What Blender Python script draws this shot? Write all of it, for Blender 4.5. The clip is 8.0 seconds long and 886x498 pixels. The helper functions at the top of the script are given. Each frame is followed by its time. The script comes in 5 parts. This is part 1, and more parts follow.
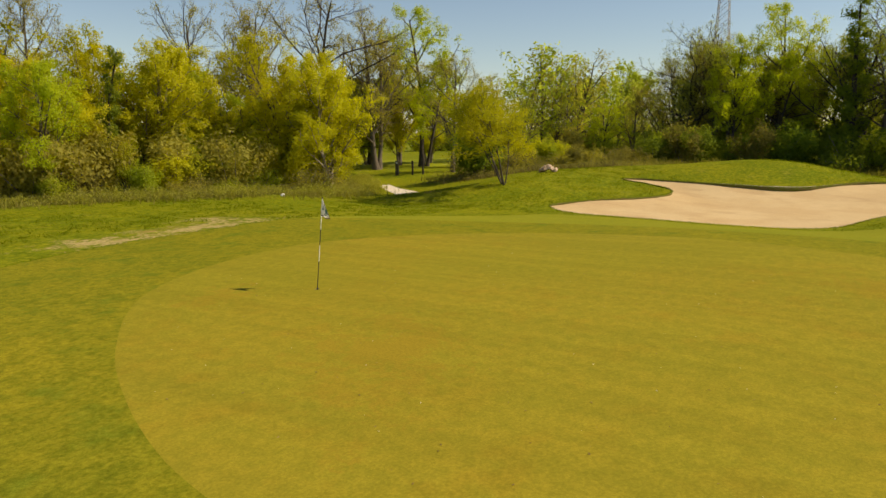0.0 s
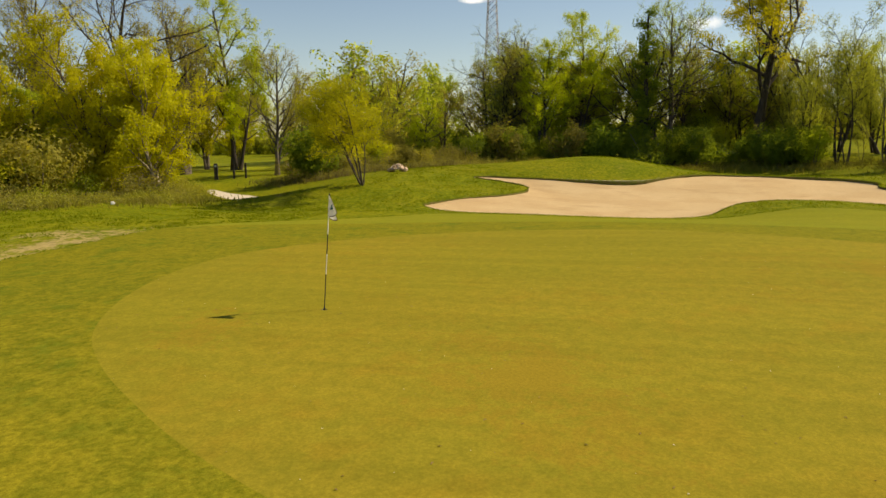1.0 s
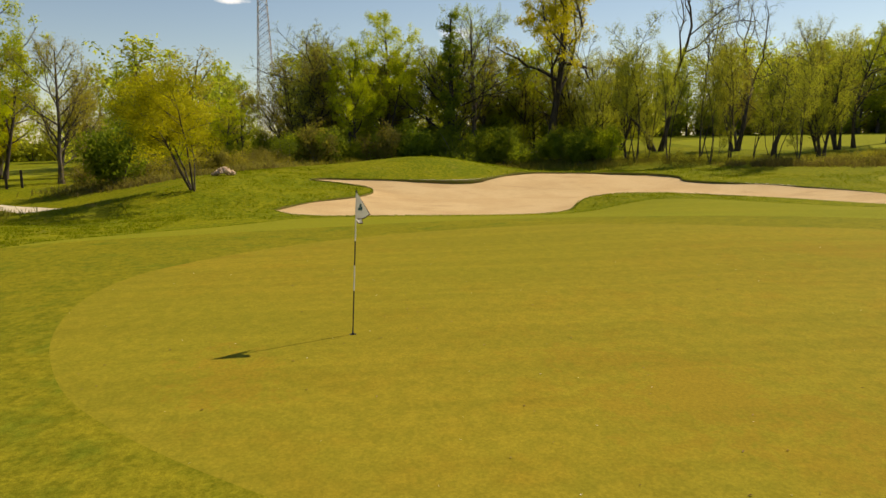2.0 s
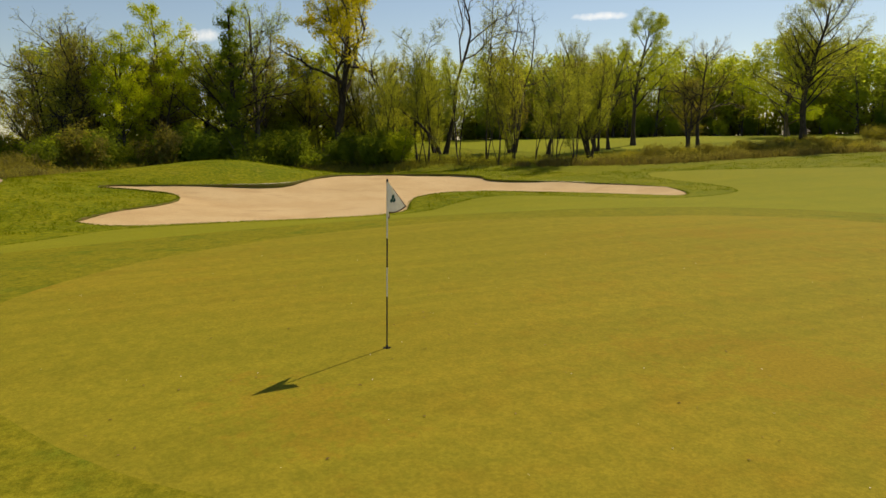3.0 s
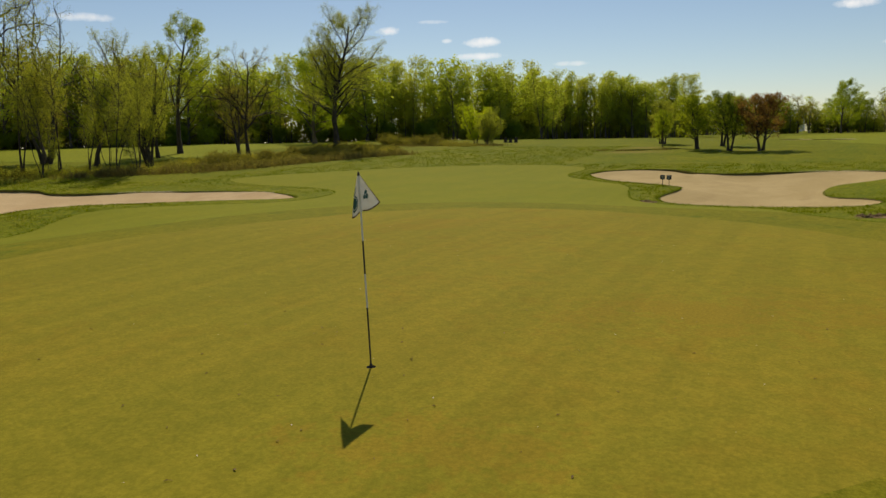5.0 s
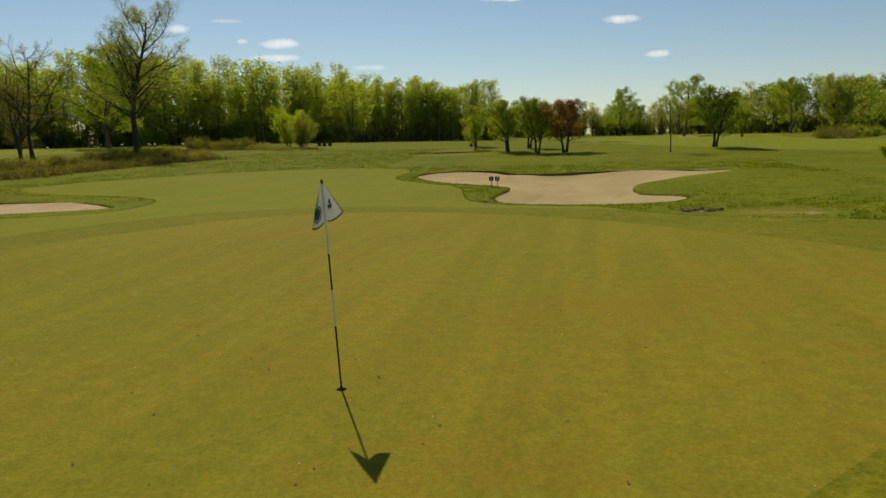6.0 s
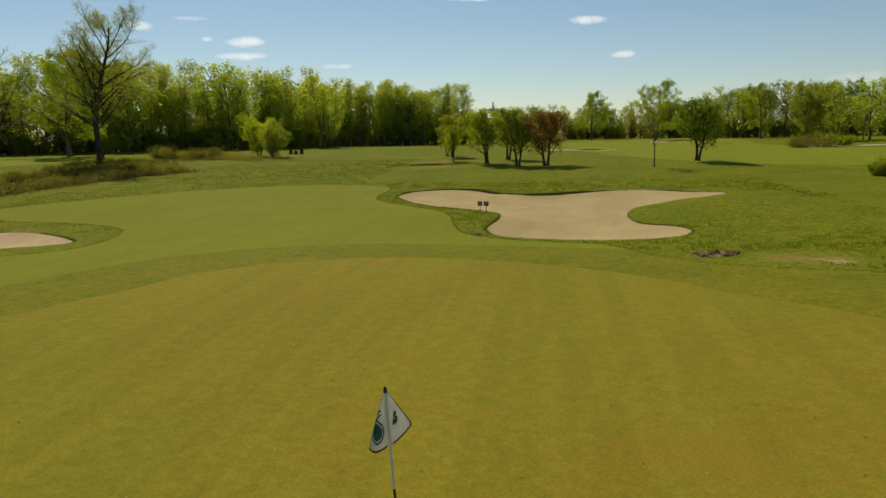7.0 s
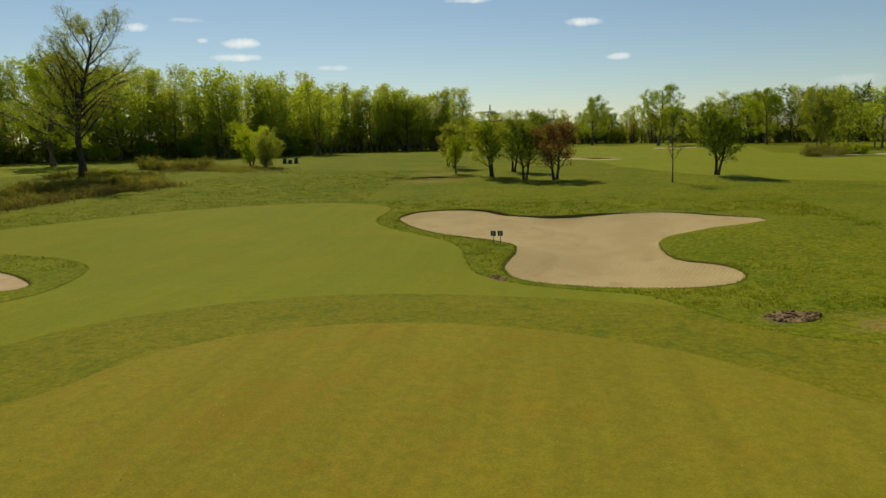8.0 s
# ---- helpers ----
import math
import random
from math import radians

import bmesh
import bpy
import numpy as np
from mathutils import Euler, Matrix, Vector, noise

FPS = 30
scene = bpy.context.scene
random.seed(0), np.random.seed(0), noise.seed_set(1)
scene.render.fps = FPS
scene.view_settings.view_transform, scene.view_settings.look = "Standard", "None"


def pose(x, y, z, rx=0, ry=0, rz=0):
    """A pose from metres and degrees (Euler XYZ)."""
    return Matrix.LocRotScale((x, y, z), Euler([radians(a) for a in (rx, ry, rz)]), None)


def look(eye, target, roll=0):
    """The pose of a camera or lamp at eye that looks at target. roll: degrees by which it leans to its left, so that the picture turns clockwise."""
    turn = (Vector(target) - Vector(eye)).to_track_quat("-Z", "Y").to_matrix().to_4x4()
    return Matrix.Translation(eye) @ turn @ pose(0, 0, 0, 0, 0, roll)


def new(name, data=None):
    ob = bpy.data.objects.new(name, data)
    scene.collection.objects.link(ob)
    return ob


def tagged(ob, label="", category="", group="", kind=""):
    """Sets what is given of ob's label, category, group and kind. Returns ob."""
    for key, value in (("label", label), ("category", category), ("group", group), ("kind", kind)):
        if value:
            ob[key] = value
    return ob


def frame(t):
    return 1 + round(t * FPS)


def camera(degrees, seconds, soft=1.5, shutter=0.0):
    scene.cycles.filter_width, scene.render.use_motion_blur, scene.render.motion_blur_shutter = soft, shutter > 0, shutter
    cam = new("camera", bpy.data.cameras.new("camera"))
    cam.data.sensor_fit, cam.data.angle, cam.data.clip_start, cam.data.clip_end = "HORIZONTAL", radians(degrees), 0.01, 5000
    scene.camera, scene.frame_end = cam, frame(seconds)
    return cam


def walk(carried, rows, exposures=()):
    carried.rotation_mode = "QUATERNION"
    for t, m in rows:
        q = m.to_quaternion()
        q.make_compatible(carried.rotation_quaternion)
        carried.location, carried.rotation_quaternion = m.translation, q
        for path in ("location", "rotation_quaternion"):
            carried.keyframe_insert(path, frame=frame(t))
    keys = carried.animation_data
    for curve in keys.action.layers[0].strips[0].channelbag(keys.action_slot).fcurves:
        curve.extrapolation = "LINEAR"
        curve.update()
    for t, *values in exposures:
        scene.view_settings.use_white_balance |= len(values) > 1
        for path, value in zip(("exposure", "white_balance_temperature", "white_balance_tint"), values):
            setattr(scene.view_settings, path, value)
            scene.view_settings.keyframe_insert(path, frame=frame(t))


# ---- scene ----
# ---------------------------------------------------------------- camera
cam = camera(63.2, 8.0)
PATH = [
    (0, (12.65, 10.658, 3.568), (10.94, 9.671, 3.248), -0.2),
    (0.5, (12.61, 7.672, 3.347), (10.765, 6.968, 3.031), -0.3),
    (1, (12.171, 4.877, 3.138), (10.24, 4.459, 2.828), -0.4),
    (1.2, (11.858, 3.822, 3.083), (9.903, 3.531, 2.774), -0.5),
    (2.3, (9.869, -0.804, 2.781), (7.929, -0.42, 2.478), -0.8),
    (2.5, (9.44, -1.497, 2.729), (7.53, -0.987, 2.427), -0.8),
    (3, (8.333, -3.085, 2.586), (6.541, -2.248, 2.289), -0.9),
    (3.5, (7.331, -4.295, 2.549), (5.702, -3.173, 2.252), -1.1),
    (4, (6.363, -5.302, 2.523), (4.941, -3.927, 2.227), -1.2),
    (4.5, (5.259, -6.015, 2.469), (4.088, -4.421, 2.172), -1.4),
    (5, (4.247, -6.395, 2.442), (3.336, -4.64, 2.143), -1.5),
    (5.2, (3.888, -6.547, 2.464), (3.088, -4.738, 2.165), -1.68),
    (5.75, (2.93, -6.70, 2.468), (2.39, -4.79, 2.165), -1.7),
    (6.3, (2.099, -6.406, 2.621), (1.762, -4.459, 2.314), -1.7),
    (6.5, (1.811, -6.049, 2.795), (1.477, -4.102, 2.488), -1.7),
    (7, (1.099, -4.605, 3.858), (0.771, -2.656, 3.549), -1.6),
    (7.5, (0.442, -2.682, 4.718), (0.12, -0.732, 4.411), -1.5),
    (8, (-0.271, -0.151, 4.888), (-0.588, 1.801, 4.583), -1.6),
]
# the camera closes down as it turns towards the sun
EXPOSURES = [(0, 0.14, 7500, 12), (1, 0.15, 7600, 12), (2.5, 0.02, 7550, 13), (3.5, -0.17, 7250, 12), (4.5, -0.35, 6900, 12), (6.5, -0.50, 6600, 6), (7, -0.46, 6600, 6), (8, -0.50, 6600, 5)]
walk(cam, [(t, look(eye, target, roll)) for t, eye, target, roll in PATH], EXPOSURES)

# ---------------------------------------------------------------- sun, sky, exposure
SUN_HEIGHT, SUN_BEARING = 43.5, -28.5      # degrees above the horizon, and east of north (+y)
to_sun = Vector((math.sin(radians(SUN_BEARING)) * math.cos(radians(SUN_HEIGHT)), math.cos(radians(SUN_BEARING)) * math.cos(radians(SUN_HEIGHT)), math.sin(radians(SUN_HEIGHT))))
lamp = bpy.data.lights.new("sun", "SUN")
lamp.energy, lamp.angle, lamp.color = 5.0, radians(0.55), (1.0, 0.91, 0.74)
new("sun", lamp).matrix_world = look(to_sun * 50, (0, 0, 0))

# small fair-weather clouds: bearing, height, half width and half height in degrees, strength
CLOUDS = [
    (-31.3, 8.3, 1.08, 0.34, 1.00),
    (-27.9, 8.9, 1.17, 0.16, 0.50),
    (-26.7, 7.5, 0.40, 0.18, 0.70),
    (-24.0, 7.3, 1.39, 0.38, 1.00),
    (-24.3, 6.3, 1.98, 0.29, 0.95),
    (-17.3, 5.5, 1.44, 0.20, 0.60),
    (-6.6, 10.2, 1.89, 0.20, 0.80),
    (1.9, 8.3, 1.39, 0.31, 1.00),
    (4.5, 5.7, 0.94, 0.25, 0.80),
    (20.2, 3.2, 2.02, 0.36, 0.25),
    (-52.9, 9.0, 2.07, 0.31, 0.80),
    (-99.7, 10.1, 1.44, 0.22, 0.90),
    (-82.9, 7.9, 1.48, 0.49, 0.70),
]
world = bpy.data.worlds.new("sky")
scene.world = world
world.use_nodes = True
wn, wl = world.node_tree.nodes, world.node_tree.links
wn.clear()
sky = wn.new("ShaderNodeTexSky")
sky.sky_type, sky.sun_disc = "NISHITA", False
sky.sun_elevation, sky.sun_rotation = radians(SUN_HEIGHT), radians(SUN_BEARING)
sky.altitude, sky.air_density, sky.dust_density, sky.ozone_density = 100, 1.0, 0.15, 2.2


def wmath(op, a, b=None):
    n = wn.new("ShaderNodeMath")
    n.operation = op
    for socket, value in zip(n.inputs, (a, b)):
        if value is None:
            continue
        if isinstance(value, (int, float)):
            socket.default_value = value
        else:
            wl.new(value, socket)
    return n.outputs[0]


coords = wn.new("ShaderNodeTexCoord")
fluff = wn.new("ShaderNodeTexNoise")
fluff.inputs["Scale"].default_value, fluff.inputs["Detail"].default_value, fluff.inputs["Roughness"].default_value = 60, 5, 0.6
wl.new(coords.outputs["Generated"], fluff.inputs["Vector"])
cover = None
for bearing, up, wide, tall, strength in CLOUDS:
    b, u = radians(bearing), radians(up)
    ahead = Vector((math.sin(b) * math.cos(u), math.cos(b) * math.cos(u), math.sin(u)))
    right = Vector((math.cos(b), -math.sin(b), 0))
    over = right.cross(ahead)
    terms = []
    for axis, size in ((right, wide), (over, tall)):
        dot = wn.new("ShaderNodeVectorMath")
        dot.operation = "DOT_PRODUCT"
        wl.new(coords.outputs["Generated"], dot.inputs[0])
        dot.inputs[1].default_value = axis / math.tan(radians(size))
        terms.append(wmath("POWER", wmath("ABSOLUTE", dot.outputs["Value"]), 2))
    facing = wn.new("ShaderNodeVectorMath")
    facing.operation = "DOT_PRODUCT"
    wl.new(coords.outputs["Generated"], facing.inputs[0])
    facing.inputs[1].default_value = ahead
    body = wmath("SUBTRACT", 1.15, wmath("ADD", terms[0], terms[1]))
    body = wmath("ADD", body, wmath("MULTIPLY", wmath("SUBTRACT", fluff.outputs["Fac"], 0.5), 2.6))
    body = wmath("MINIMUM", wmath("MAXIMUM", wmath("MULTIPLY", body, 0.55), 0), 1)
    body = wmath("MULTIPLY", wmath("MULTIPLY", body, strength), wmath("GREATER_THAN", facing.outputs["Value"], 0.5))
    cover = body if cover is None else wmath("MAXIMUM", cover, body)
blend = wn.new("ShaderNodeMix")
blend.data_type = "RGBA"
wl.new(cover, blend.inputs["Factor"])
wl.new(sky.outputs["Color"], blend.inputs["A"])
blend.inputs["B"].default_value = (13.6, 13.4, 13.1, 1)
back = wn.new("ShaderNodeBackground")
back.inputs["Strength"].default_value = 0.1
wl.new(blend.outputs["Result"], back.inputs["Color"])
wl.new(back.outputs[0], wn.new("ShaderNodeOutputWorld").inputs["Surface"])

# ---------------------------------------------------------------- materials
class Nodes:
    """A small wrapper to write node materials in few lines."""

    def __init__(self, name):
        self.mat = bpy.data.materials.new(name)
        self.mat.use_nodes = True
        self.tree = self.mat.node_tree
        self.tree.nodes.clear()
        self.out = self.add("ShaderNodeOutputMaterial")

    def add(self, kind, **values):
        n = self.tree.nodes.new(kind)
        for key, value in values.items():
            self.put(n.inputs[key.replace("_", " ")], value)
        return n

    def put(self, socket, value):
        if isinstance(value, bpy.types.NodeSocket):
            self.tree.links.new(value, socket)
        elif isinstance(value, tuple) and len(value) == 3 and socket.type == "RGBA":
            socket.default_value = (*value, 1)
        else:
            socket.default_value = value

    def place(self, scale=(1, 1, 1), turn=0.0):
        m = self.add("ShaderNodeMapping", Vector=self.add("ShaderNodeTexCoord").outputs["Object"])
        m.inputs["Scale"].default_value = scale
        m.inputs["Rotation"].default_value = (0, 0, radians(turn))
        return m.outputs[0]

    def noise(self, scale, detail=4.0, rough=0.55, at=None, stretch=(1, 1, 1), turn=0.0):
        at = at or self.place(stretch, turn)
        return self.add("ShaderNodeTexNoise", Vector=at, Scale=scale, Detail=detail, Roughness=rough).outputs["Fac"]

    def ramp(self, value, low, high):
        n = self.add("ShaderNodeMapRange", Value=value)
        n.inputs["From Min"].default_value, n.inputs["From Max"].default_value = low, high
        n.interpolation_type = "SMOOTHSTEP"
        return n.outputs[0]

    def mix(self, fac, a, b, how="MIX"):
        n = self.add("ShaderNodeMix")
        n.data_type, n.blend_type = "RGBA", how
        self.put(n.inputs[0], fac)
        self.put(n.inputs[6], a)
        self.put(n.inputs[7], b)
        return n.outputs[2]

    def math(self, op, a, b=0.0):
        n = self.add("ShaderNodeMath")
        n.operation = op
        self.put(n.inputs[0], a)
        self.put(n.inputs[1], b)
        return n.outputs[0]

    def bump(self, height, strength, distance):
        return self.add("ShaderNodeBump", Height=height, Strength=strength, Distance=distance).outputs[0]

    def surface(self, color, rough=0.8, normal=None, metal=0.0, gloss=0.5):
        b = self.add("ShaderNodeBsdfPrincipled", Base_Color=color, Roughness=rough, Metallic=metal)
        self.put(b.inputs["Specular IOR Level"], gloss)
        if normal is not None:
            self.put(b.inputs["Normal"], normal)
        self.tree.links.new(b.outputs[0], self.out.inputs["Surface"])
        return self.mat


def turf(name, main, other, dry, dry_from, blade, bump, streak=0.0, streak_turn=0.0, patch=0.5, gloss=0.15, sweep=None, worn=(), clump=0.0, crisp=1.0):
    """Mown grass: broad patches, yellowed spots, blade grain and, on mown lines, faint streaks."""
    n = Nodes(name)
    broad = n.noise(0.22, 3)
    mottled = n.noise(1.7, 5, 0.6)
    fine = n.noise(blade, 3, 0.7)
    grain = n.noise(blade * 4.3, 2, 0.7)
    col = n.mix(n.ramp(n.math("ADD", n.math("MULTIPLY", broad, 0.6), n.math("MULTIPLY", mottled, 0.4)), 0.5 - 0.18, 0.5 + 0.18), main, other)
    col = n.mix(n.math("MULTIPLY", n.ramp(n.noise(0.75, 5, 0.65), dry_from, dry_from + 0.16), patch), col, dry)
    if sweep:
        col = n.mix(n.math("MULTIPLY", n.ramp(n.noise(0.085, 4, 0.6), 0.42, 0.62), 0.85), col, sweep)
    if clump:
        tufts = n.ramp(n.noise(4.2, 6, 0.72), 0.34, 0.66)
        col = n.mix(clump, col, n.mix(tufts, (0.62, 0.70, 0.6), (1.3, 1.2, 1.2)), "MULTIPLY")
    for x, y, long, wide, turn, tone in worn:
        at = n.add("ShaderNodeMapping", Vector=n.add("ShaderNodeTexCoord").outputs["Object"])
        at.vector_type = "TEXTURE"
        at.inputs["Location"].default_value, at.inputs["Rotation"].default_value = (x, y, 0), (0, 0, radians(turn))
        at.inputs["Scale"].default_value = (long, wide, 1000)
        r = n.add("ShaderNodeVectorMath", Vector=at.outputs[0])
        r.operation = "LENGTH"
        mask = n.math("ADD", n.math("SUBTRACT", 0.8, r.outputs["Value"]), n.math("MULTIPLY", n.math("SUBTRACT", n.noise(1.1, 6, 0.75), 0.5), 3.4))
        mask = n.math("ADD", mask, n.math("MULTIPLY", n.math("SUBTRACT", n.noise(6.5, 4, 0.7), 0.5), 2.4))
        col = n.mix(n.math("MULTIPLY", n.math("MULTIPLY", n.ramp(mask, 0.1, 0.7), 0.85), n.math("GREATER_THAN", 2.0, r.outputs["Value"])), col, tone)
    if streak:
        lines = n.noise(1.3, 3, 0.6, stretch=(1.0, 0.06, 1.0), turn=streak_turn)
        col = n.mix(streak, col, n.mix(n.ramp(lines, 0.4, 0.6), (0.72, 0.76, 0.7), (1.2, 1.16, 1.1)), "MULTIPLY")
    shade = n.mix(n.ramp(fine, 0.3, 0.7), (0.70, 0.72, 0.66), (1.26, 1.24, 1.22))
    col = n.mix(0.8 * crisp, col, shade, "MULTIPLY")
    col = n.mix(0.55 * crisp, col, n.mix(n.ramp(grain, 0.3, 0.7), (0.7, 0.7, 0.7), (1.25, 1.25, 1.25)), "MULTIPLY")
    high = n.math("ADD", n.math("MULTIPLY", fine, 0.7), n.math("MULTIPLY", grain, 0.3))
    return n.surface(col, 0.85, n.bump(high, 0.6 * crisp, bump), gloss=gloss)


def sand_material(name, main, pale, damp):
    n = Nodes(name)
    col = n.mix(n.ramp(n.noise(0.35, 4), 0.35, 0.65), main, pale)
    col = n.mix(n.math("MULTIPLY", n.ramp(n.noise(0.9, 5, 0.65, stretch=(1, 0.35, 1), turn=35), 0.52, 0.72), 0.55), col, damp)
    grains = n.noise(34, 5, 0.8)
    col = n.mix(0.8, col, n.mix(n.ramp(grains, 0.3, 0.7), (0.78, 0.77, 0.75), (1.18, 1.18, 1.18)), "MULTIPLY")
    wave = n.add("ShaderNodeTexWave", Vector=n.place((1, 1, 1), 24), Scale=1.6, Distortion=9.0, Detail=2.0)
    wave.inputs["Detail Scale"].default_value = 0.35
    high = n.math("ADD", n.math("MULTIPLY", wave.outputs["Fac"], 0.2), n.math("MULTIPLY", n.noise(9, 4), 0.6))
    col = n.mix(0.38, col, n.mix(wave.outputs["Fac"], (0.82, 0.82, 0.8), (1.08, 1.08, 1.08)), "MULTIPLY")
    return n.surface(col, 0.95, n.bump(high, 0.5, 0.05), gloss=0.1)


def plain(name, a, b, scale, rough=0.8, metal=0.0, bump=0.0, gloss=0.5, stretch=(1, 1, 1)):
    """Two tones mixed by noise, for small things."""
    n = Nodes(name)
    f = n.noise(scale, 5, 0.6, stretch=stretch)
    col = n.mix(n.ramp(f, 0.3, 0.7), a, b)
    return n.surface(col, rough, n.bump(f, 0.6, bump) if bump else None, metal, gloss)


def leaf_material(name, a, b, c, glow=0.42):
    """Leaves: each takes its own tone, clumps differ; thin, so that light comes through them."""
    n = Nodes(name)
    own = n.add("ShaderNodeNewGeometry").outputs["Random Per Island"]
    tone = n.add("ShaderNodeAttribute")
    tone.attribute_name = "tone"
    tree = n.math("FRACT", n.math("ADD", n.add("ShaderNodeObjectInfo").outputs["Random"], tone.outputs["Fac"]))
    col = n.mix(n.math("ADD", n.math("MULTIPLY", own, 0.55), n.math("MULTIPLY", n.ramp(n.noise(0.7, 3), 0.35, 0.65), 0.45)), a, b)
    col = n.mix(n.math("MULTIPLY", tree, 0.7), col, c)
    soft = n.add("ShaderNodeBsdfDiffuse", Color=col)
    thin = n.add("ShaderNodeBsdfTranslucent", Color=n.mix(1.0, col, (1.5, 1.45, 0.6), "MULTIPLY"))
    both = n.add("ShaderNodeMixShader")
    both.inputs[0].default_value = glow
    n.tree.links.new(soft.outputs[0], both.inputs[1])
    n.tree.links.new(thin.outputs[0], both.inputs[2])
    n.tree.links.new(both.outputs[0], n.out.inputs["Surface"])
    return n.mat


def bark_material(name, a, b):
    n = Nodes(name)
    f = n.noise(6, 5, 0.65, stretch=(1, 1, 0.2))
    own = n.add("ShaderNodeObjectInfo").outputs["Random"]
    col = n.mix(n.ramp(f, 0.35, 0.65), a, b)
    col = n.mix(n.math("MULTIPLY", own, 0.35), col, n.mix(1.0, col, (1.5, 1.4, 1.2), "MULTIPLY"))
    return n.surface(col, 0.9, n.bump(f, 0.8, 0.03), gloss=0.2)


STRAW, RUSTY, EARTH = (0.40, 0.30, 0.13), (0.27, 0.19, 0.05), (0.16, 0.115, 0.06)
GREEN_TURF = turf("green_turf", (0.260, 0.207, 0.020), (0.242, 0.208, 0.020), (0.258, 0.184, 0.018), 0.49, 22, 0.003, 0.2, 8, 0.6, 0.02, crisp=0.6, clump=0.3, sweep=(0.236, 0.207, 0.019),
                  worn=((3.0, 4.0, 4.0, 2.0, 30, (0.262, 0.187, 0.019)), (1.5, -1.5, 2.2, 1.0, 10, (0.262, 0.190, 0.019)), (-6.0, 12.0, 4.0, 2.0, 60, (0.262, 0.190, 0.019))))
COLLAR_TURF = turf("collar_turf", (0.166, 0.168, 0.012), (0.220, 0.195, 0.014), (0.116, 0.150, 0.012), 0.52, 12, 0.016, 0.0, 0, 0.7, 0.02, clump=0.6, crisp=0.9)
FAIRWAY_TURF = turf("fairway_turf", (0.196, 0.207, 0.016), (0.226, 0.221, 0.018), (0.24, 0.206, 0.022), 0.58, 15, 0.012, 0.12, 30, 0.4, 0.02, crisp=0.6, clump=0.15)
ROUGH_TURF = turf("rough_turf", (0.130, 0.162, 0.008), (0.200, 0.202, 0.010), (0.20, 0.19, 0.026), 0.56, 6, 0.06, 0.0, 0, 0.5, 0.02, clump=0.95,
                  worn=((-6.8, -11.6, 5.6, 1.7, 170, STRAW), (-2.4, -11.8, 2.4, 1.5, 165, STRAW), (-8.9, -13.2, 2.0, 1.2, 170, STRAW), (-5.6, -12.6, 1.6, 0.4, 175, RUSTY),
                        (8.8, 19.9, 3.2, 1.9, 150, RUSTY), (9.8, 19.2, 1.6, 0.7, 145, STRAW), (6.2, 20.9, 1.3, 0.9, 10, EARTH), (-12.8, 70.0, 5.5, 2.6, 5, RUSTY), (-13.0, 78.0, 5.0, 2.2, 0, RUSTY),
                        (-2.6, 27.9, 0.8, 0.6, 40, EARTH), (-28.5, -14.0, 1.6, 0.8, 40, RUSTY)))
FAR_TURF = turf("far_turf", (0.198, 0.222, 0.014), (0.226, 0.236, 0.016), (0.24, 0.22, 0.024), 0.6, 5, 0.02, 0.2, 60, 0.3, 0.02)
SAND = sand_material("bunker_sand", (0.51, 0.36, 0.185), (0.565, 0.415, 0.225), (0.40, 0.27, 0.135))
GREY_SAND = sand_material("grey_bunker_sand", (0.425, 0.315, 0.135), (0.48, 0.36, 0.165), (0.35, 0.25, 0.105))
TURF_EDGE = plain("turf_edge", (0.11, 0.135, 0.012), (0.16, 0.12, 0.045), 5, 0.95, bump=0.05, gloss=0.1)
GRAVEL = plain("gravel_path", (0.55, 0.47, 0.36), (0.66, 0.58, 0.46), 3, 0.95, bump=0.01, gloss=0.1)
SOIL = plain("bare_soil", (0.15, 0.092, 0.040), (0.30, 0.20, 0.095), 4, 0.95, bump=0.04, gloss=0.1)
DRY_GRASS = plain("dry_turf", (0.36, 0.27, 0.11), (0.22, 0.20, 0.05), 4, 0.95, bump=0.02, gloss=0.1)
# ---------------------------------------------------------------- helpers
def mesh_from(name, verts, faces, smooth=True):
    """A mesh from arrays: verts (n, 3) and faces (m, k) with one k for all."""
    verts, faces = np.asarray(verts, np.float32), np.asarray(faces, np.int32)
    me = bpy.data.meshes.new(name)
    m, k = faces.shape
    me.vertices.add(len(verts))
    me.vertices.foreach_set("co", verts.ravel())
    me.loops.add(m * k)
    me.loops.foreach_set("vertex_index", faces.ravel())
    me.polygons.add(m)
    me.polygons.foreach_set("loop_start", np.arange(m, dtype=np.int32) * k)
    me.polygons.foreach_set("use_smooth", np.full(m, smooth))
    me.update(calc_edges=True)
    return me


def part(name, shape, material, parent=None, label=""):
    """Links a bmesh or a mesh as one object, under parent if there is one."""
    if isinstance(shape, bmesh.types.BMesh):
        me = bpy.data.meshes.new(name)
        shape.to_mesh(me)
        shape.free()
        shape = me
    if material is not None and not shape.materials:
        shape.materials.append(material)
    ob = new(name, shape)
    if parent is not None:
        ob.parent = parent
    if label:
        ob["label"] = label
    return ob


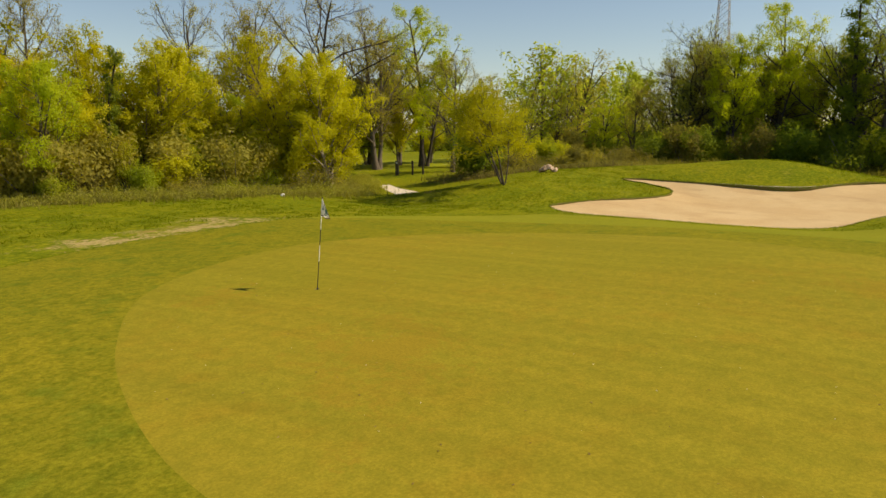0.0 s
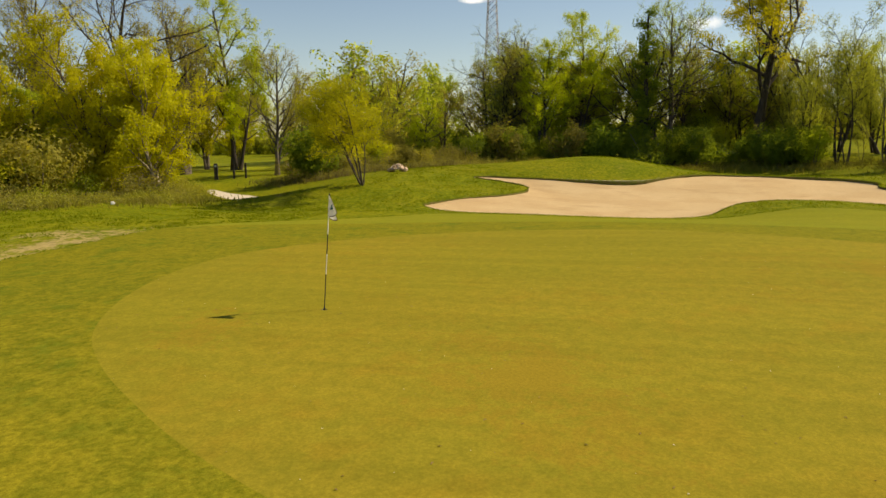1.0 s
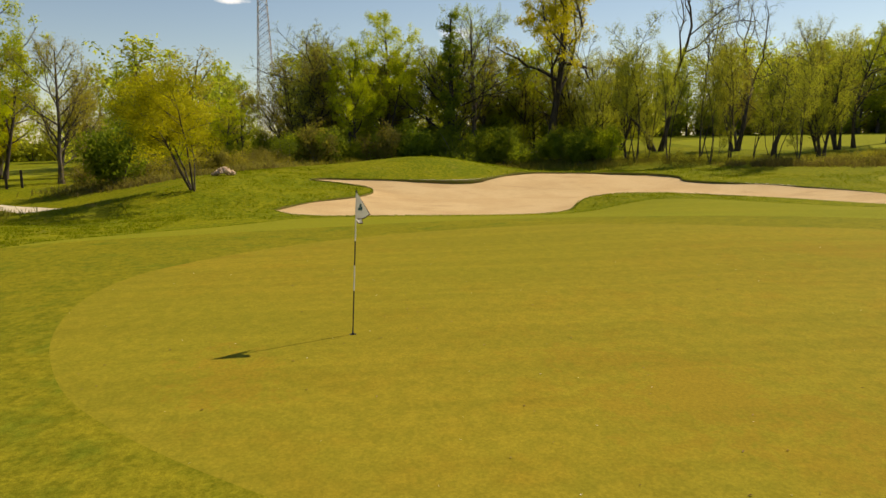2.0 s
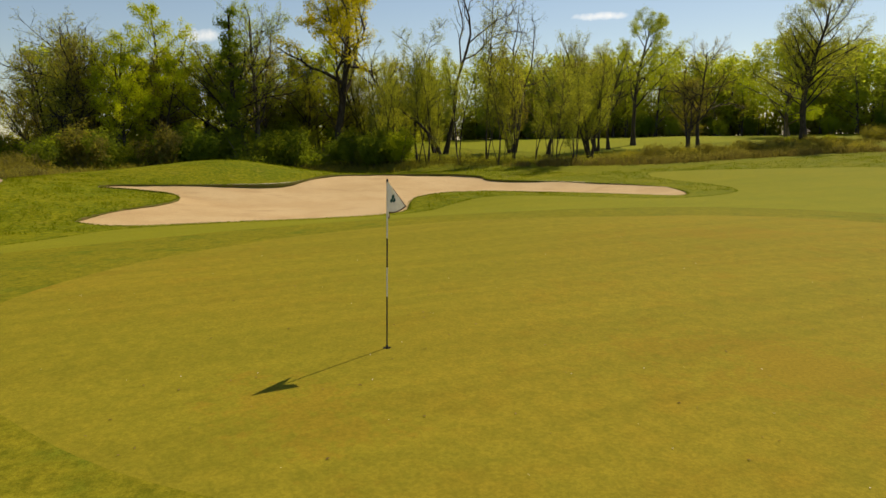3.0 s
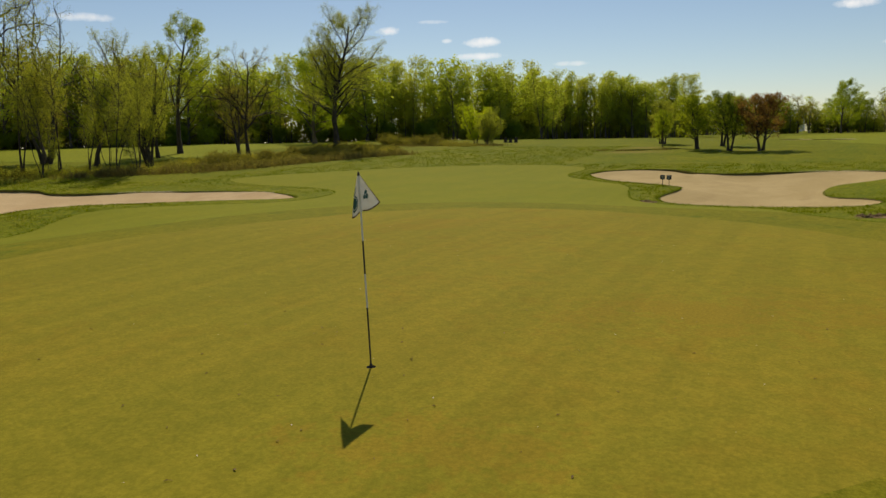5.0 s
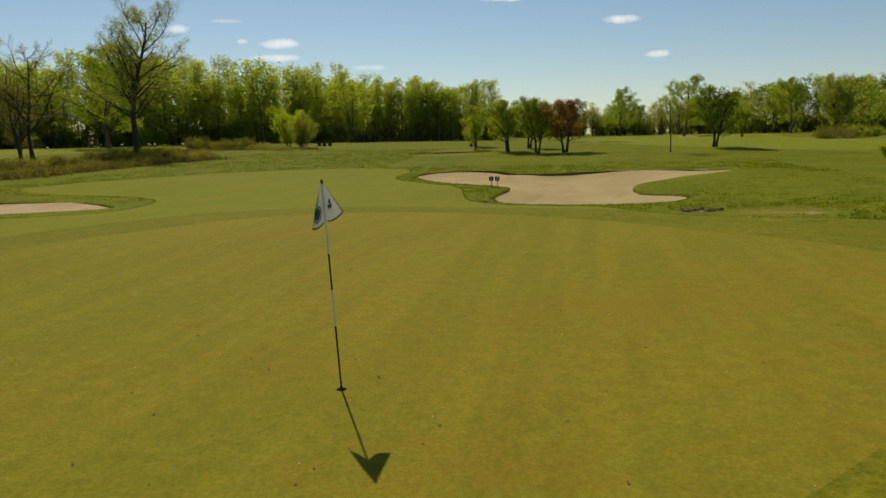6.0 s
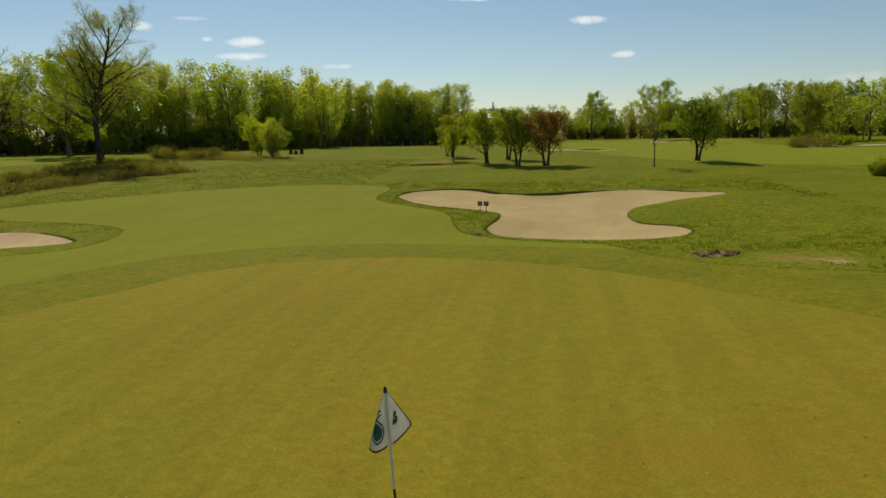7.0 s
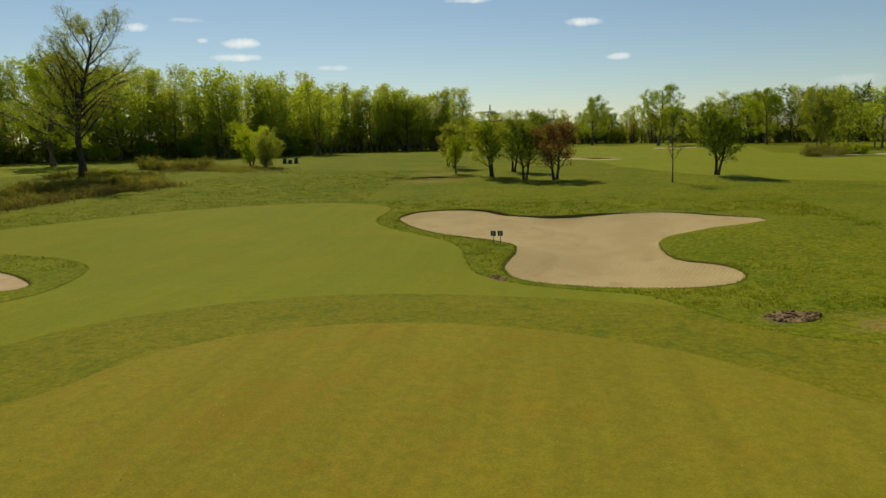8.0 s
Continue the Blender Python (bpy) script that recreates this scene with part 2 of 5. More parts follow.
def smooth_loop(points, step, closed=True):
    """Catmull-Rom through plan points, resampled about every step metres."""
    p = np.array(points, float)
    n = len(p)
    out = []
    for i in range(n if closed else n - 1):
        if closed:
            a, b, c, d = p[(i - 1) % n], p[i], p[(i + 1) % n], p[(i + 2) % n]
        else:
            a, b, c, d = p[max(i - 1, 0)], p[i], p[i + 1], p[min(i + 2, n - 1)]
        k = max(1, int(round(np.linalg.norm(c - b) / step)))
        for u in np.arange(k) / k:
            out.append(0.5 * (2 * b + (c - a) * u + (2 * a - 5 * b + 4 * c - d) * u * u + (3 * b - a - 3 * c + d) * u ** 3))
    return np.array(out)


def inside(poly, q):
    """Which of the plan points q lie in the closed polygon."""
    x, y = q[:, 0], q[:, 1]
    hit = np.zeros(len(q), bool)
    a, b = poly, np.roll(poly, -1, 0)
    for (x0, y0), (x1, y1) in zip(a, b):
        cross = (y0 > y) != (y1 > y)
        if y0 != y1:
            hit ^= cross & (x < (x1 - x0) * (y - y0) / (y1 - y0) + x0)
    return hit


def edge_distance(poly, q):
    """Plan distance of points q to the closed polygon's outline."""
    best = np.full(len(q), 1e9)
    for a, b in zip(poly, np.roll(poly, -1, 0)):
        d = b - a
        u = np.clip(((q - a) @ d) / max(d @ d, 1e-9), 0, 1)
        best = np.minimum(best, np.linalg.norm(q - a - u[:, None] * d, axis=1))
    return best


# ---------------------------------------------------------------- ground heights
SPOT_HEIGHTS = []
# around the main green
SPOT_HEIGHTS += [
    (0, 0, 0), (12, 10, -0.15), (14, -6, -0.2), (2, -10, -0.1), (-4, -10.4, -0.13), (-10.1, -9.7, -0.05),
    (-19.8, -19.1, -0.2), (6.2, 20.9, -0.4), (-4.7, 18.9, -0.16), (-9, 16, -0.06), (-10.4, 12.2, 0.04), (-12.5, 4, -0.05),
    (-6, 6, 0), (3.5, 15.8, -0.25), (2, 8, -0.08), (-22.2, 5, -0.65), (-24, 11, -0.6), (-8, -24, -0.1),
    (20, -20, -0.2), (-11.5, 8.5, 0.06),
]
# the long bunker and the mounds behind it
SPOT_HEIGHTS += [
    (-25.4, -4.3, -0.47), (-29.3, -9, 0.3), (-36, -8.6, 0.75), (-33.4, 0.5, -0.2), (-35.8, -2.9, 0.3), (-35.2, -21.6, -0.97),
    (-45, -26, -0.4), (-39.5, 22.8, -0.15), (-65.5, 25.4, 0.9), (-46.3, 5.2, 1.45), (-47, 9.8, 0.72), (-50, -1, 0.75), (-43.3, 16.5, 0.14), (-50, 15, -0.4), (-57, 13, -0.6),
    (-41, -4, 0.85), (-46, 18, 0.05), (-45, 30, 0.2), (-36, 9, -0.35), (-26.4, 14.6, -0.24), (-25.2, 18.5, -0.34), (-31.5, 17, -0.5), (-70, -60, -0.3),
    (-31.5, -17, -0.85), (-25, -13.2, -0.55), (-27, -15, -0.45),
]
# towards the far fairways
SPOT_HEIGHTS += [
    (-23.3, 27, -0.5), (-65.6, 58.5, 1.7), (-56.6, 60.7, 1.2), (-53.2, 74.8, 1.8), (-38.4, 90.5, 1.6), (-10.7, 46.6, -0.35),
    (-2.3, 33.7, -0.55), (4.9, 36.9, -0.75), (-6.9, 73.9, 0.8), (-3.5, 70.3, 0.6), (9.4, 64.1, 0.57), (14, 69.2, 0.85),
    (-2.7, 27.5, -0.65), (7.6, 33, -0.57), (-14.9, 35, -0.35), (23.4, 57, 0), (52.9, 167, 1.2), (6.4, 163, 0.9),
    (10.5, 36.5, -0.15), (15, 33, -0.1), (60, 30, 0), (40, 100, 0.6), (-120, 60, 2.7), (-90, 105, 2.7), (-76, 76, 2.4), (-66, 117, 2.6),
    (-50, 180, 1.9), (-20, 200, 1.5), (120, 250, 1.2),
]


def height_field(spots, soft=4.0):
    """A smooth surface through the spot heights."""
    p = np.array(spots, float)
    n = len(p)
    a = np.zeros((n + 1, n + 1))
    a[:n, :n] = -np.sqrt(((p[:, None, :2] - p[None, :, :2]) ** 2).sum(-1) + soft ** 2)
    a[n, :n] = a[:n, n] = 1
    w = np.linalg.solve(a, np.r_[p[:, 2], 0])

    def height(x, y):
        x, y = np.asarray(x, float), np.asarray(y, float)
        d = np.sqrt((x[..., None] - p[:, 0]) ** 2 + (y[..., None] - p[:, 1]) ** 2 + soft ** 2)
        return -(d @ w[:-1]) + w[-1]

    return height


height = height_field(SPOT_HEIGHTS)

# ---------------------------------------------------------------- plan of the course
GREEN = smooth_loop([
    (8.7, 8.6), (7.95, 5.2), (7.2, 3.2), (5.9, 0.9), (4.7, -0.7), (3.6, -1.95), (2.3, -3.1), (0.9, -3.9), (-0.7, -4.55),
    (-2.6, -5.0), (-4.4, -5.1), (-6.2, -4.7), (-8.3, -3.4), (-9.9, -2.0), (-11.2, -0.3), (-12.2, 1.6), (-12.7, 4.2),
    (-12.5, 7.0), (-11.5, 9.6), (-10.5, 12.3), (-10.2, 14.2), (-9.7, 15.7), (-8.8, 16.9), (-7.6, 17.85), (-6.2, 18.5),
    (-4.7, 18.9), (-3.1, 19.0), (-1.6, 18.85), (-0.1, 18.5), (1.3, 17.8), (2.5, 17.1), (3.6, 16.1), (4.5, 15.1), (5.3, 13.9),
    (7.6, 11.6)], 0.35)
LONG_BUNKER = smooth_loop([
    (-25.2, -4.3), (-23.7, -3.0), (-23.0, -1.1), (-22.7, 1.2), (-22.3, 3.6), (-22.0, 6.1), (-22.2, 8.2), (-23.5, 9.9),
    (-25.5, 10.9), (-27.4, 12.0), (-28.5, 13.6), (-28.8, 15.6), (-28.2, 17.6), (-27.0, 19.6), (-25.4, 21.3), (-23.8, 22.5), (-22.0, 23.4),
    (-20.9, 24.6), (-22.2, 26.3), (-24.9, 28.0), (-28.2, 28.4), (-32.0, 27.0), (-35.5, 24.6), (-38.0, 22.4), (-40.4, 22.9),
    (-42.6, 21.3), (-43.4, 17.8), (-43.0, 14.2), (-41.4, 11.2), (-39.3, 9.0), (-37.9, 7.0), (-37.4, 4.0), (-37.3, 0.2),
    (-37.2, -2.3), (-36.2, -3.4), (-35.7, -1.6), (-34.7, 0.1), (-33.2, 0.5), (-31.4, -0.1), (-29.6, -1.4), (-28.1, -2.6), (-26.3, -3.9)], 0.3)
ROUND_BUNKER = smooth_loop([
    (-10.9, 47.2), (-10.1, 50.0), (-7.85, 51.1), (-5.8, 51.0), (-4.3, 49.6), (-3.0, 47.9), (-1.3, 47.4), (0.5, 47.6), (2.4, 48.1),
    (4.9, 47.8), (7.25, 47.3), (9.3, 45.6), (10.7, 43.2), (10.95, 41.4), (9.7, 40.3), (7.9, 40.0), (6.2, 39.4), (5.15, 38.4),
    (4.75, 36.6), (4.75, 34.3), (5.2, 32.6), (6.2, 31.4), (6.8, 30.2), (6.85, 28.4), (6.2, 26.8), (5.3, 26.1), (3.9, 25.8),
    (2.35, 25.9), (0.8, 26.2), (-0.65, 26.8), (-1.9, 27.8), (-2.4, 29.0), (-2.65, 30.4), (-2.5, 32.4), (-2.35, 34.4),
    (-2.6, 36.0), (-3.75, 37.3), (-5.05, 38.2), (-6.8, 39.5), (-8.5, 41.6), (-9.9, 44.2)], 0.3)
FAR_BUNKER = smooth_loop([(-2.5, 113), (2.0, 117), (6.5, 117), (9.2, 113), (8.6, 108.5), (5.5, 107), (2.5, 109), (-1.5, 109)], 0.7)
FAR_BUNKER_TWO = smooth_loop([(22, 172), (34, 174), (33, 182), (24, 183)], 1.5)
MOUND_BUNKER = smooth_loop([(-15.6, 74.6), (-13.0, 75.4), (-10.9, 74.6), (-12.0, 73.2), (-14.5, 73.2)], 0.4)
FIELD_SAND = smooth_loop([(-92, 88), (-86, 93), (-79, 98), (-81, 94), (-88, 86)], 1.0)
FAIRWAY = smooth_loop([
    (14.5, 8.0), (13.2, 0.5), (10.0, -4.8), (6.0, -8.0), (1.8, -9.75), (-0.4, -10.5), (-2.6, -10.95), (-5.0, -10.95), (-7.3, -10.65),
    (-9.8, -10.45), (-11.9, -9.9), (-13.8, -8.9), (-16.7, -7.0), (-20.1, -4.5), (-22.2, -2.6), (-22.3, 1.0), (-21.6, 3.6),
    (-21.2, 6.2), (-21.4, 8.6), (-22.3, 10.6), (-23.4, 12.2), (-24.2, 14.6), (-23.4, 17.6), (-21.4, 20.2), (-19.6, 22.0),
    (-19.5, 24.4), (-20.6, 27.8), (-22.0, 29.7), (-24.2, 31.0), (-27.0, 31.8), (-31.0, 32.2), (-35.0, 34.6), (-34.4, 38.8),
    (-32.7, 42.1), (-30.8, 45.3), (-28.4, 48.5), (-25.2, 51.1), (-21.6, 53.4), (-17.4, 54.5), (-14.4, 53.7), (-12.7, 52.2)]
    + [(-12.2, 49.9), (-12.25, 47.3), (-11.75, 44.6), (-10.3, 41.95), (-8.1, 39.3), (-6.1, 36.8), (-5.0, 34.4), (-4.4, 31.5),
       (-3.75, 29.1), (-3.0, 27.9), (-1.6, 26.6), (0.6, 25.4), (2.4, 24.6), (3.25, 23.3), (3.8, 21.9), (4.5, 20.5), (5.2, 19.4),
       (6.0, 18.7), (7.5, 18.0), (10.5, 16.6), (13.2, 13.0)], 0.4)
FAR_FAIRWAY = smooth_loop([
    (10.5, 75.5), (14.5, 67.5), (22.0, 65.5), (32.0, 66.0), (60.0, 74.0), (90.0, 92.0), (80.0, 108.0), (58.0, 104.0), (44.0, 108.0),
    (38.5, 116.0), (37.5, 140.0), (42.0, 175.0), (36.0, 215.0), (12.0, 215.0), (-2.0, 180.0), (2.0, 140.0), (0.5, 120.0), (4.5, 105.0), (7.0, 88.0)], 2.0)
LEFT_FAIRWAY = smooth_loop([(-52, -33), (-62, -30), (-72, -30), (-80, -37), (-70, -46), (-56, -43)], 1.5)
BACK_FIELD = smooth_loop([(-58, 47), (-62, 66), (-58, 78), (-64, 92), (-80, 104), (-98, 92), (-104, 62), (-86, 42), (-68, 40)], 2.0)
PATH_LOOP = smooth_loop([(-38.2, -24.0), (-36.6, -22.0), (-34.2, -18.9), (-31.0, -15.6), (-29.4, -15.9), (-33.0, -19.9),
                         (-36.3, -23.4), (-37.6, -24.4)], 0.5)
FAR_PATH = smooth_loop([(36.5, 112.0), (38.5, 114.6), (43.0, 117.6), (52.0, 119.6), (62.0, 119.0), (62.0, 117.6), (52.5, 117.8), (44.0, 115.8), (39.5, 112.8), (37.6, 111.2)], 1.0)


def widened(loop, by):
    along = np.roll(loop, -3, 0) - np.roll(loop, 3, 0)
    side = np.column_stack([along[:, 1], -along[:, 0]]) / np.linalg.norm(along, axis=1)[:, None]
    grown = loop + side * by
    return grown if edge_distance(loop, grown[:1])[0] > 0 and not inside(loop, grown[:1])[0] else loop - side * by


SOUTH_EAST = np.clip(((GREEN - (-1.5, 6.5)) @ np.array((0.6, -0.8))) / 9.0, 0, 1)
COLLAR = smooth_loop(widened(GREEN, (5.0 + 4.0 * SOUTH_EAST)[:, None])[::9], 0.5)
CUP = np.array([(0.054 * math.cos(a), 0.054 * math.sin(a)) for a in np.linspace(0, 2 * math.pi, 20, endpoint=False)])


def grid_points(x0, x1, y0, y1, step, seed):
    rng = np.random.default_rng(seed)
    gx, gy = np.meshgrid(np.arange(x0, x1, step), np.arange(y0, y1, step))
    q = np.stack([gx.ravel(), gy.ravel()], 1)
    return q + rng.uniform(-0.28, 0.28, q.shape) * step


def build_ground():
    """One triangulated sheet out to the horizon, cut along the mowing lines, bunkers and paths."""
    from mathutils.geometry import delaunay_2d_cdt
    zones = [CUP, GREEN, COLLAR, LONG_BUNKER, ROUND_BUNKER, FAR_BUNKER, FAR_BUNKER_TWO, MOUND_BUNKER, FIELD_SAND, PATH_LOOP, FAR_PATH, FAIRWAY, FAR_FAIRWAY, LEFT_FAIRWAY, BACK_FIELD]
    near = grid_points(-75, 30, -40, 100, 1.4, 1)
    mid = grid_points(-190, 190, -130, 320, 6.0, 2)
    far = grid_points(-1500, 1500, -1500, 1500, 60.0, 3)
    mid = mid[~((mid[:, 0] > -75) & (mid[:, 0] < 30) & (mid[:, 1] > -40) & (mid[:, 1] < 100))]
    far = far[~((far[:, 0] > -190) & (far[:, 0] < 190) & (far[:, 1] > -130) & (far[:, 1] < 320))]
    rim = 4500 * np.array([(math.cos(a), math.sin(a)) for a in np.linspace(0, 2 * math.pi, 48, endpoint=False)])
    q = np.concatenate([near, mid, far, rim])
    for z in zones[1:]:
        q = q[edge_distance(z, q) > 0.3]
    pts, edges, start = [*map(tuple, q)], [], len(q)
    for z in zones:
        n = len(z)
        pts += [*map(tuple, z)]
        edges += [(start + i, start + (i + 1) % n) for i in range(n)]
        start += n
    verts, _, faces, *_ = delaunay_2d_cdt([Vector(p) for p in pts], edges, [], 0, 1e-5)
    v = np.array([tuple(p) for p in verts])
    f = np.array([tuple(t) for t in faces], np.int32)
    mid = v[f].mean(1)
    kind = np.zeros(len(f), int)
    for k, z in ((12, BACK_FIELD), (11, LEFT_FAIRWAY), (10, FAR_FAIRWAY), (9, FAIRWAY), (8, PATH_LOOP), (8, FAR_PATH), (7, FIELD_SAND), (6, MOUND_BUNKER),
                 (5, FAR_BUNKER_TWO), (4, FAR_BUNKER), (3, ROUND_BUNKER), (2, LONG_BUNKER), (1, GREEN), (-1, CUP)):
        kind[inside(z, mid)] = k
        if k == 9:
            kind[inside(COLLAR, mid) & (kind == 9)] = 13
    z = height(v[:, 0], v[:, 1])
    # gentle unevenness away from the mown surfaces
    calm = np.minimum(1, np.minimum(edge_distance(GREEN, v), edge_distance(FAIRWAY, v)) / 4)
    calm[inside(GREEN, v) | inside(FAIRWAY, v)] = 0
    calm *= np.clip(1 - np.abs(np.linalg.norm(v - (-20, 40), axis=1) - 60) / 300, 0, 1)
    bumps = np.array([noise.noise((x * 0.21, y * 0.21, 0.3)) + 0.5 * noise.noise((x * 0.55, y * 0.55, 4.1)) for x, y in v])
    swell = np.array([noise.noise((x * 0.075, y * 0.075, 9.2)) for x, y in v])
    z = z + calm * (0.07 * bumps + 0.13 * swell)
    return v, z, f, kind


GROUND_XY, GROUND_Z, GROUND_F, GROUND_KIND = build_ground()


def surface(name, kinds, material, label, category, drop=None):
    f = GROUND_F[np.isin(GROUND_KIND, kinds)]
    used, idx = np.unique(f, return_inverse=True)
    v = np.column_stack([GROUND_XY[used], GROUND_Z[used]])
    if drop is not None:
        v[:, 2] -= drop(v)
    ob = part(name, mesh_from(name, v, idx.reshape(f.shape)), material)
    return tagged(ob, label, category, kind="structure")


def bunker(name, outline, kind, sand, turf_edge, label, depth, lip, steep=()):
    """Raked sand below a turf edge that drops all round it."""
    def step(q):
        h = np.full(len(q), lip)
        for x, y, r, more in steep:
            h += more * np.exp(-((q - (x, y)) ** 2).sum(1) / r ** 2)
        h *= np.array([min(1.5, max(0.25, 0.85 + 1.5 * noise.noise((x * 0.23, y * 0.23, 3.0)))) for x, y in q])
        return h

    def drop(v):
        q = v[:, :2]
        d = edge_distance(outline, q)
        ridge = np.array([noise.noise((x * 0.5, y * 0.5, 7.0)) for x, y in q])
        return step(q) + depth * (1 - np.exp(-d / 1.6)) + 0.03 * ridge * np.minimum(1, d)

    sand_ob = surface(name, [kind], sand, label, "bunker", drop)
    n = len(outline)
    top, lip_here = height(outline[:, 0], outline[:, 1]), step(outline)
    centre = np.roll(outline, -1, 0) - np.roll(outline, 1, 0)
    side = np.column_stack([-centre[:, 1], centre[:, 0]]) / np.linalg.norm(centre, axis=1)[:, None]
    if not inside(outline, outline[:1] + 0.05 * side[:1])[0]:
        side = -side
    jag = np.array([noise.noise((x * 2.3, y * 2.3, 1.0)) for x, y in outline])
    ring = [np.column_stack([outline, top + 0.002]),
            np.column_stack([outline + side * (0.04 + 0.04 * jag)[:, None], top - 0.01 + 0.02 * jag]),
            np.column_stack([outline + side * (0.06 + 0.05 * jag)[:, None], top - 0.6 * lip_here - 0.03 * jag]),
            np.column_stack([outline + side * 0.01, top - lip_here - 0.08])]
    v = np.concatenate(ring)
    i = np.arange(n)
    j = (i + 1) % n
    f = np.concatenate([np.column_stack([a * n + i, a * n + j, (a + 1) * n + j, (a + 1) * n + i]) for a in range(3)])
    edge = part("turf_edge", mesh_from("turf_edge", v, f), turf_edge, sand_ob, "ragged cut turf edge over dark soil")
    return sand_ob

# ---------------------------------------------------------------- the setting
def build_setting():
    surface("ground", [0], ROUGH_TURF, "uneven rough grass ground with clover green and yellowed spots", "ground")
    surface("putting_green", [1], GREEN_TURF, "closely mown olive putting green with faint mowing streaks", "putting green")
    surface("collar", [13], COLLAR_TURF, "slightly longer yellow-green collar of grass round the green", "collar")
    surface("fairway", [9], FAIRWAY_TURF, "short yellow-green fairway turf round the putting green", "fairway")
    surface("far_fairway", [10, 11, 12], FAR_TURF, "pale mown fairway turf in the distance", "fairway")
    surface("path", [8], GRAVEL, "pale gravel cart path between rough grass", "path")
    surface("field_sand", [7], DRY_GRASS, "bare sandy strip in a distant field", "sand")
    bunker("bunker_sand", LONG_BUNKER, 2, SAND, TURF_EDGE, "long pale pink sand bunker with raked surface", 0.24, 0.085,
           ((-24.3, 10.4, 1.8, 0.28), (-27.2, 12.4, 2.2, 0.14), (-38.5, 6.5, 5.0, 0.14), (-33.5, 0.5, 2.5, 0.12)))
    bunker("bunker_sand", ROUND_BUNKER, 3, GREY_SAND, TURF_EDGE, "beige raked sand bunker with curving turf edge", 0.22, 0.06,
           ((-1.0, 47.5, 3.5, 0.07), (5.5, 38.0, 3.0, 0.12)))
    bunker("bunker_sand", FAR_BUNKER, 4, GREY_SAND, TURF_EDGE, "small beige sand bunker on a far fairway", 0.2, 0.12)
    bunker("bunker_sand", FAR_BUNKER_TWO, 5, GREY_SAND, TURF_EDGE, "distant beige sand bunker", 0.2, 0.12)
    bunker("bunker_sand", MOUND_BUNKER, 6, GREY_SAND, TURF_EDGE, "overgrown little bunker on a grassy mound", 0.1, 0.15)


build_setting()


def ground_at(x, y):
    return float(height(x, y))


# ---------------------------------------------------------------- trees
BARK = bark_material("grey_brown_bark", (0.075, 0.060, 0.045), (0.15, 0.125, 0.095))
PALE_BARK = bark_material("pale_bark", (0.12, 0.10, 0.075), (0.24, 0.21, 0.165))
DARK_BARK = bark_material("dark_bark", (0.035, 0.029, 0.023), (0.080, 0.066, 0.052))
LEAF_YELLOW = leaf_material("yellow_green_leaf", (0.41, 0.40, 0.025), (0.58, 0.525, 0.03), (0.36, 0.38, 0.028), 0.52)
LEAF_OLIVE = leaf_material("olive_bud_leaf", (0.30, 0.285, 0.055), (0.40, 0.355, 0.065), (0.29, 0.25, 0.065), 0.5)
LEAF_LIME = leaf_material("lime_leaf", (0.35, 0.43, 0.03), (0.52, 0.56, 0.04), (0.35, 0.40, 0.03), 0.56)
LEAF_GREEN = leaf_material("mid_green_leaf", (0.23, 0.30, 0.03), (0.37, 0.43, 0.042), (0.30, 0.32, 0.036), 0.58)
LEAF_DARK = leaf_material("dark_green_leaf", (0.115, 0.175, 0.024), (0.21, 0.275, 0.034), (0.18, 0.21, 0.03), 0.54)
LEAF_OAK = leaf_material("golden_oak_leaf", (0.42, 0.375, 0.024), (0.57, 0.475, 0.03), (0.36, 0.355, 0.03), 0.58)
LEAF_MAPLE = leaf_material("golden_maple_leaf", (0.33, 0.33, 0.022), (0.48, 0.415, 0.028), (0.30, 0.325, 0.024), 0.52)
LEAF_BIRCH = leaf_material("birch_leaf", (0.26, 0.295, 0.055), (0.37, 0.395, 0.07), (0.29, 0.285, 0.058), 0.57)
LEAF_BRAMBLE = leaf_material("bramble_leaf", (0.18, 0.18, 0.04), (0.27, 0.245, 0.055), (0.19, 0.165, 0.05), 0.45)
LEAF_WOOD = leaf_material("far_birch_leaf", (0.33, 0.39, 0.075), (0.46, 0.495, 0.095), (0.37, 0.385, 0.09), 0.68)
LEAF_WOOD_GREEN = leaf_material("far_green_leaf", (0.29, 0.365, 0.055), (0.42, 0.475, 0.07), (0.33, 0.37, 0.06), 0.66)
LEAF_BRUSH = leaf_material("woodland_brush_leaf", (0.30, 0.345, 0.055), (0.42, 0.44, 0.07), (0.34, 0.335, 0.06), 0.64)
LEAF_RED = leaf_material("red_brown_plum_leaf", (0.22, 0.12, 0.05), (0.34, 0.19, 0.075), (0.20, 0.15, 0.05), 0.5)


def frame_of(d):
    d = d / np.linalg.norm(d)
    a = np.cross(d, (0.0, 0.0, 1.0) if abs(d[2]) < 0.9 else (1.0, 0.0, 0.0))
    a /= np.linalg.norm(a)
    return d, a, np.cross(d, a)


